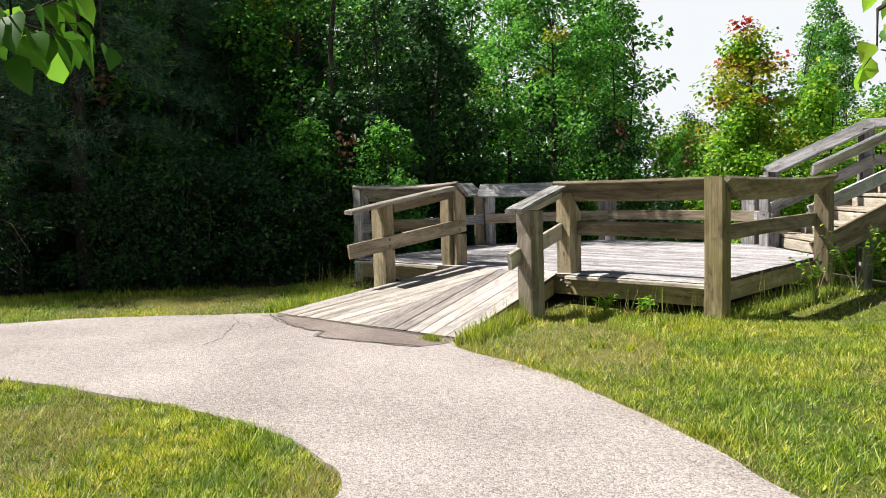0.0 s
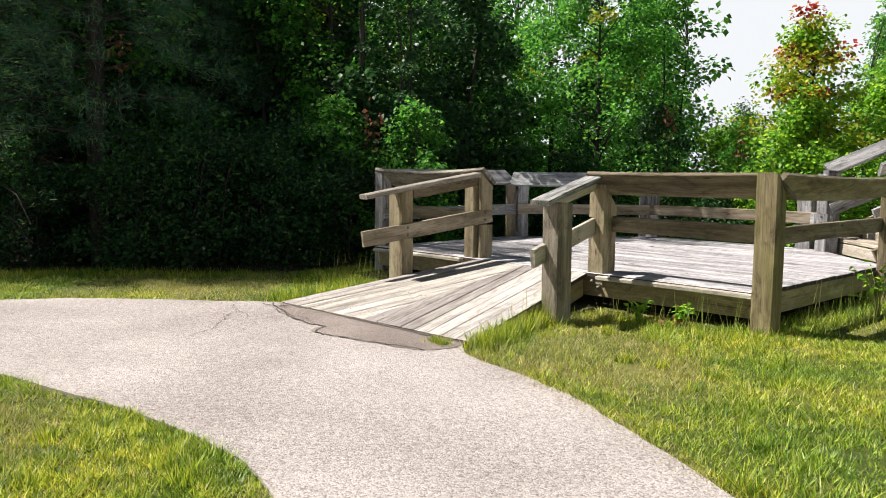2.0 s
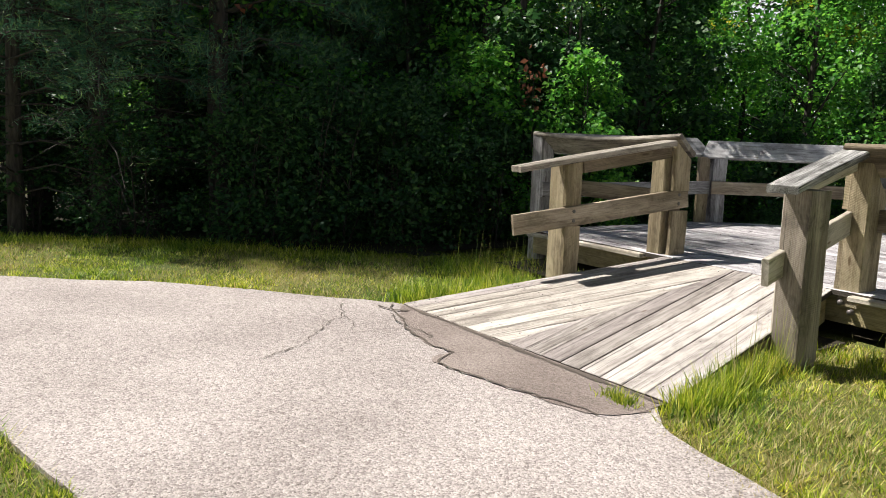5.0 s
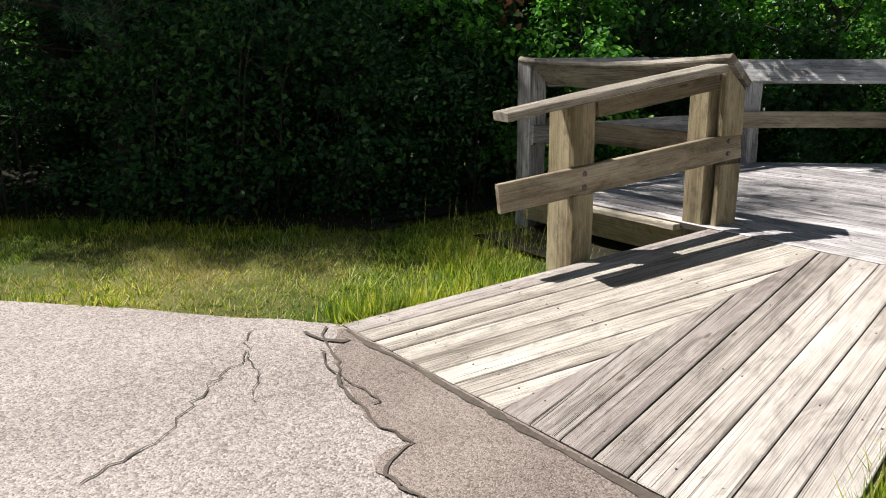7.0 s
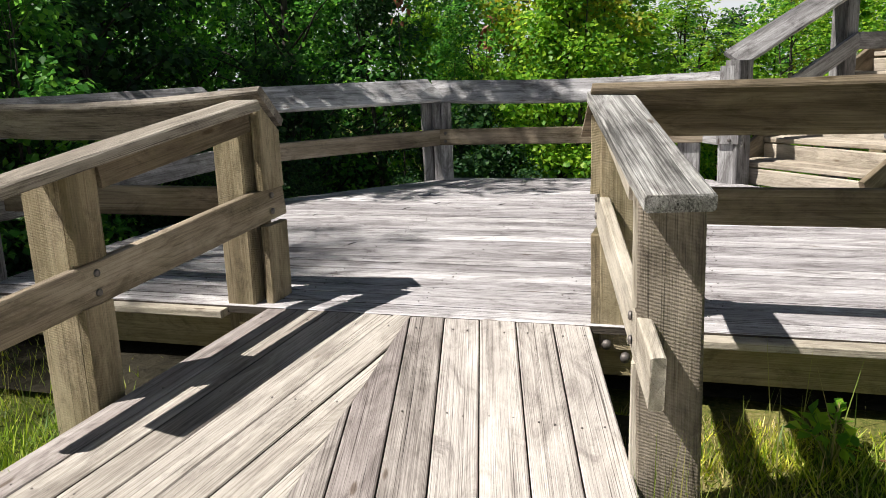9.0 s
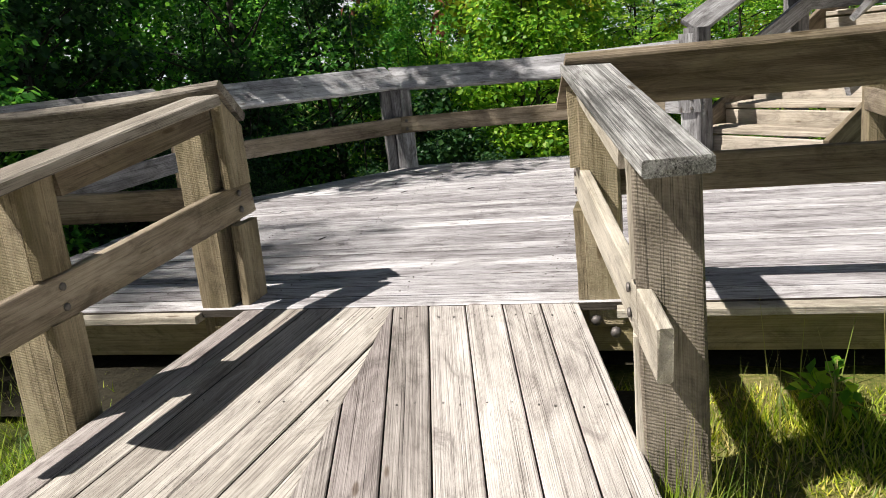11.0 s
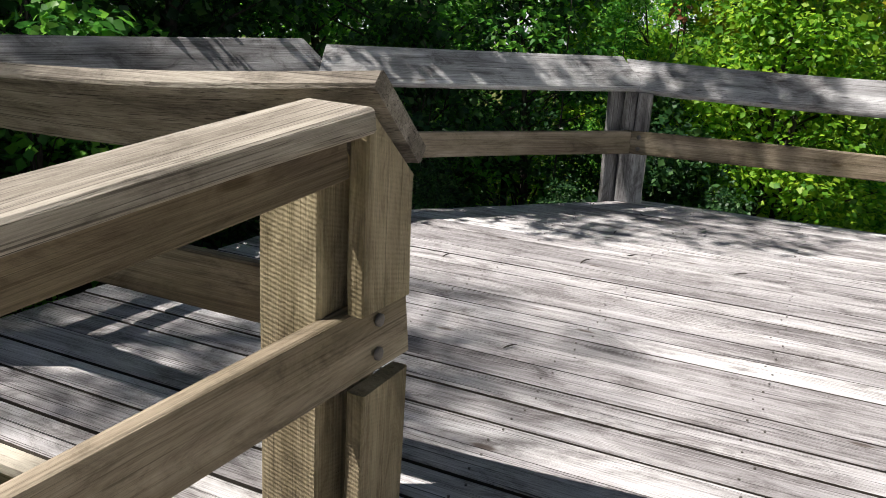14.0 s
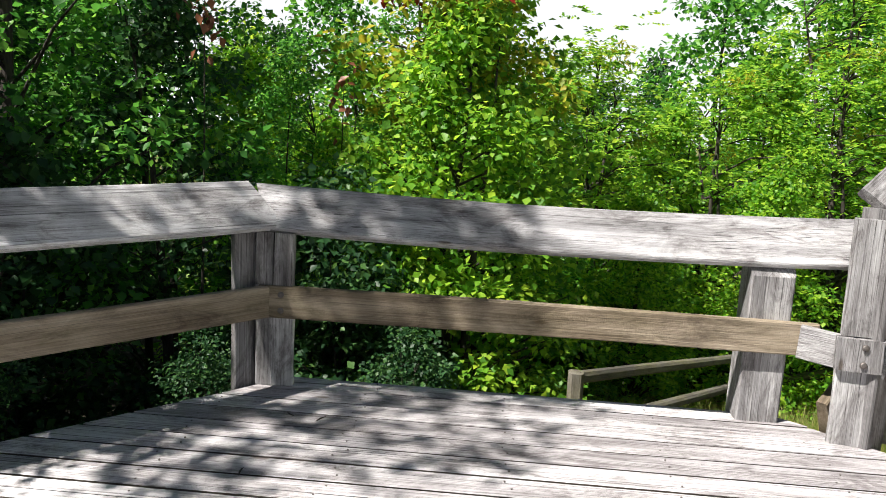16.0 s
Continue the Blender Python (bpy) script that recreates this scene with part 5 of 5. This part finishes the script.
lines = [tuft_line((-1.4, -0.9), (-2.3, -0.45), 70, 0.15), tuft_line((1.2, -0.4), (2.3, -0.25), 60, 0.1), tuft_line((2.6, 0.3), (2.75, 2.4), 110, 0.15), tuft_line((1.0, -0.9), (1.15, -1.2), 30, 0.05), tuft_line((1.16, -1.15), (1.34, -1.9), 26, 0.03)]
blades("weeds", np.concatenate([a for a, c in lines]), np.concatenate([c for a, c in lines]), np.full(296, 0.36), 0.003, WEED, "tall thin weed stalks beside the deck posts", 0.45)
x, y = NPG.uniform(0.4, 6.5, 30000), NPG.uniform(4.2, 11, 30000)
away = ~inside(x, y, DECK_POLY)
blades("meadow_grass", x[away], y[away], np.full(away.sum(), 0.32), 0.005, WEED, "long rough meadow grass round the fence", 0.6)
# dry fringe along the edge of the path
lines = [tuft_line(a, c, int(900 * (Vector(a) - Vector(c)).length), 0.05) for a, c in zip(RIGHT_EDGE[1:8], RIGHT_EDGE[2:9])]
x, y = (np.concatenate([q[k] for q in lines]) for k in range(2))
blades("dry_grass", x, y, np.full(len(x), 0.035), 0.0034, DRY, "straw-coloured dry grass fringe beside the path", 1.6)
# bare straw-coloured patch on the strip before the woods
x, y = NPG.normal(-2.85, 0.3, 2200), NPG.normal(-2.4, 0.13, 2200)
off = ~inside(x, y, PATH_POLY)
blades("dry_grass", x[off], y[off], np.full(off.sum(), 0.045), 0.0036, DRY, "dry straw-coloured worn patch in the grass", 1.8)
# small tuft that grows in the gap at the ramp foot
x, y = NPG.normal(1.1, 0.05, 260), NPG.normal(-2.2, 0.025, 260)
t = blades("grass_tuft", x, y, np.full(260, 0.06), 0.003, GRASS, "small green grass tuft in the asphalt crack", 1.0)
t.location.z = 0.02


# ---- withered saplings at the woodland edge ----
def withered(x, y, h, n, seed):
    g = np.random.default_rng(seed)
    z = ground_z(x, y)
    t = thing("withered_sapling", "thin sapling with a tuft of dead rust-brown leaves", "sapling", (x, y, z))
    top = (x + 0.05, y, z + h)
    vs, fs = tube([(x, y, z - 0.1), (x + 0.04, y + 0.03, z + h * 0.5), top], [0.014, 0.01, 0.003], 5)
    part("stem", mesh_of("stem", vs, fs, BARK, True), t)
    c = np.array(top) + g.normal(0, 1, (n, 3)) * np.array([0.07, 0.07, 0.13]) - np.array([0, 0, 0.12])
    v, f = leaves(g, c, g.normal(0, 1, (n, 3)), 0.09, droop=1.0, flat=0.6, wide=0.6)
    part("dead_leaves", fast_mesh("dead_leaves", v, f, DEAD), t)


for k, (x, y, h) in enumerate(((-3.55, 0.85, 1.95), (-5.2, -1.9, 2.9), (-2.3, 6.2, 3.3), (-1.5, 7.2, 3.0))):
    withered(x, y, h, 34, 200 + k)


# ---- leafy weeds and fallen leaves ----
def weed_plant(x, y, h, n, seed):
    g = np.random.default_rng(seed)
    t = thing("weed_plant", "small leafy green weed beside the ramp", "plant", (x, y, ground_z(x, y)))
    chunks, ps, os = [], [], []
    for k in range(n):
        a = g.uniform(0, 6.28)
        e = Vector((x + math.cos(a) * h * 0.45, y + math.sin(a) * h * 0.45, ground_z(x, y) + h * g.uniform(0.5, 1)))
        s = Vector((x, y, ground_z(x, y)))
        m1 = s.lerp(e, 0.5) + Vector((0, 0, h * 0.15))
        chunks.append(tube([s, m1, e], [0.004, 0.003, 0.001], 4))
        for j in range(7):
            ps.append(tuple(m1.lerp(e, j / 6)))
            os.append((math.cos(a) * 0.6 + g.normal(0, 0.8), math.sin(a) * 0.6 + g.normal(0, 0.8), 0.2))
    vs, fs = join(chunks)
    part("stem", mesh_of("stem", vs, fs, WEED), t)
    v, f = leaves(g, np.array(ps), np.array(os), 0.06, droop=0.2, flat=0.4, wide=0.6)
    part("leaves", fast_mesh("leaves", v, f, LEAF_BRIGHT), t)


for k, (x, y, h) in enumerate(((1.55, -0.40, 0.22), (1.9, -0.33, 0.19), (2.75, 1.4, 0.5), (2.85, 2.3, 0.7), (3.1, 3.0, 0.8), (2.9, 3.6, 0.9))):
    weed_plant(x, y, h, 9, 60 + k)
for k in range(14):
    v, f = leaves(np.random.default_rng(90 + k), np.array([(0, 0, 0.01)]), np.array([(1.0, 0.3, 0.35)]), 0.09, droop=0.1, flat=0.3, wide=0.7)
    x, y = 1.85 + RNG.uniform(-0.14, 0.14), -0.38 + RNG.uniform(-0.06, 0.06)
    ob = new("fallen_leaf", fast_mesh("fallen_leaf", v, f, DEAD))
    ob.matrix_basis = pose(x, y, ground_z(x, y) + 0.03, 0, 0, RNG.uniform(0, 360))
    tagged(ob, "curled brown dead leaf lying in the grass", "leaf", "fallen leaves")


# ---- litter on the boards ----
def twig(x, y, z, length, turn, bend):
    """A short curved twig lying on the boards."""
    pts = [(length * (u - 0.5), bend * (1 - (2 * u - 1) ** 2), 0.003 + 0.006 * u) for u in (0, 0.25, 0.5, 0.75, 1)]
    vs, fs = tube(pts, [0.0015, 0.003, 0.0034, 0.0026, 0.001], 5)
    ob = new("twig", mesh_of("twig", vs, fs, BARK, True))
    ob.matrix_basis = pose(x, y, z, 0, 0, turn)
    tagged(ob, "small dark curved twig lying on the boards", "twig", "twigs on the deck")


twig(-0.86, 2.34, DECK + 0.003, 0.09, 70, 0.012)
for k in range(9):
    twig(RNG.uniform(-1.5, 1.6), RNG.uniform(0.5, 3.6), DECK + 0.003, RNG.uniform(0.03, 0.06), RNG.uniform(0, 180), 0.005)
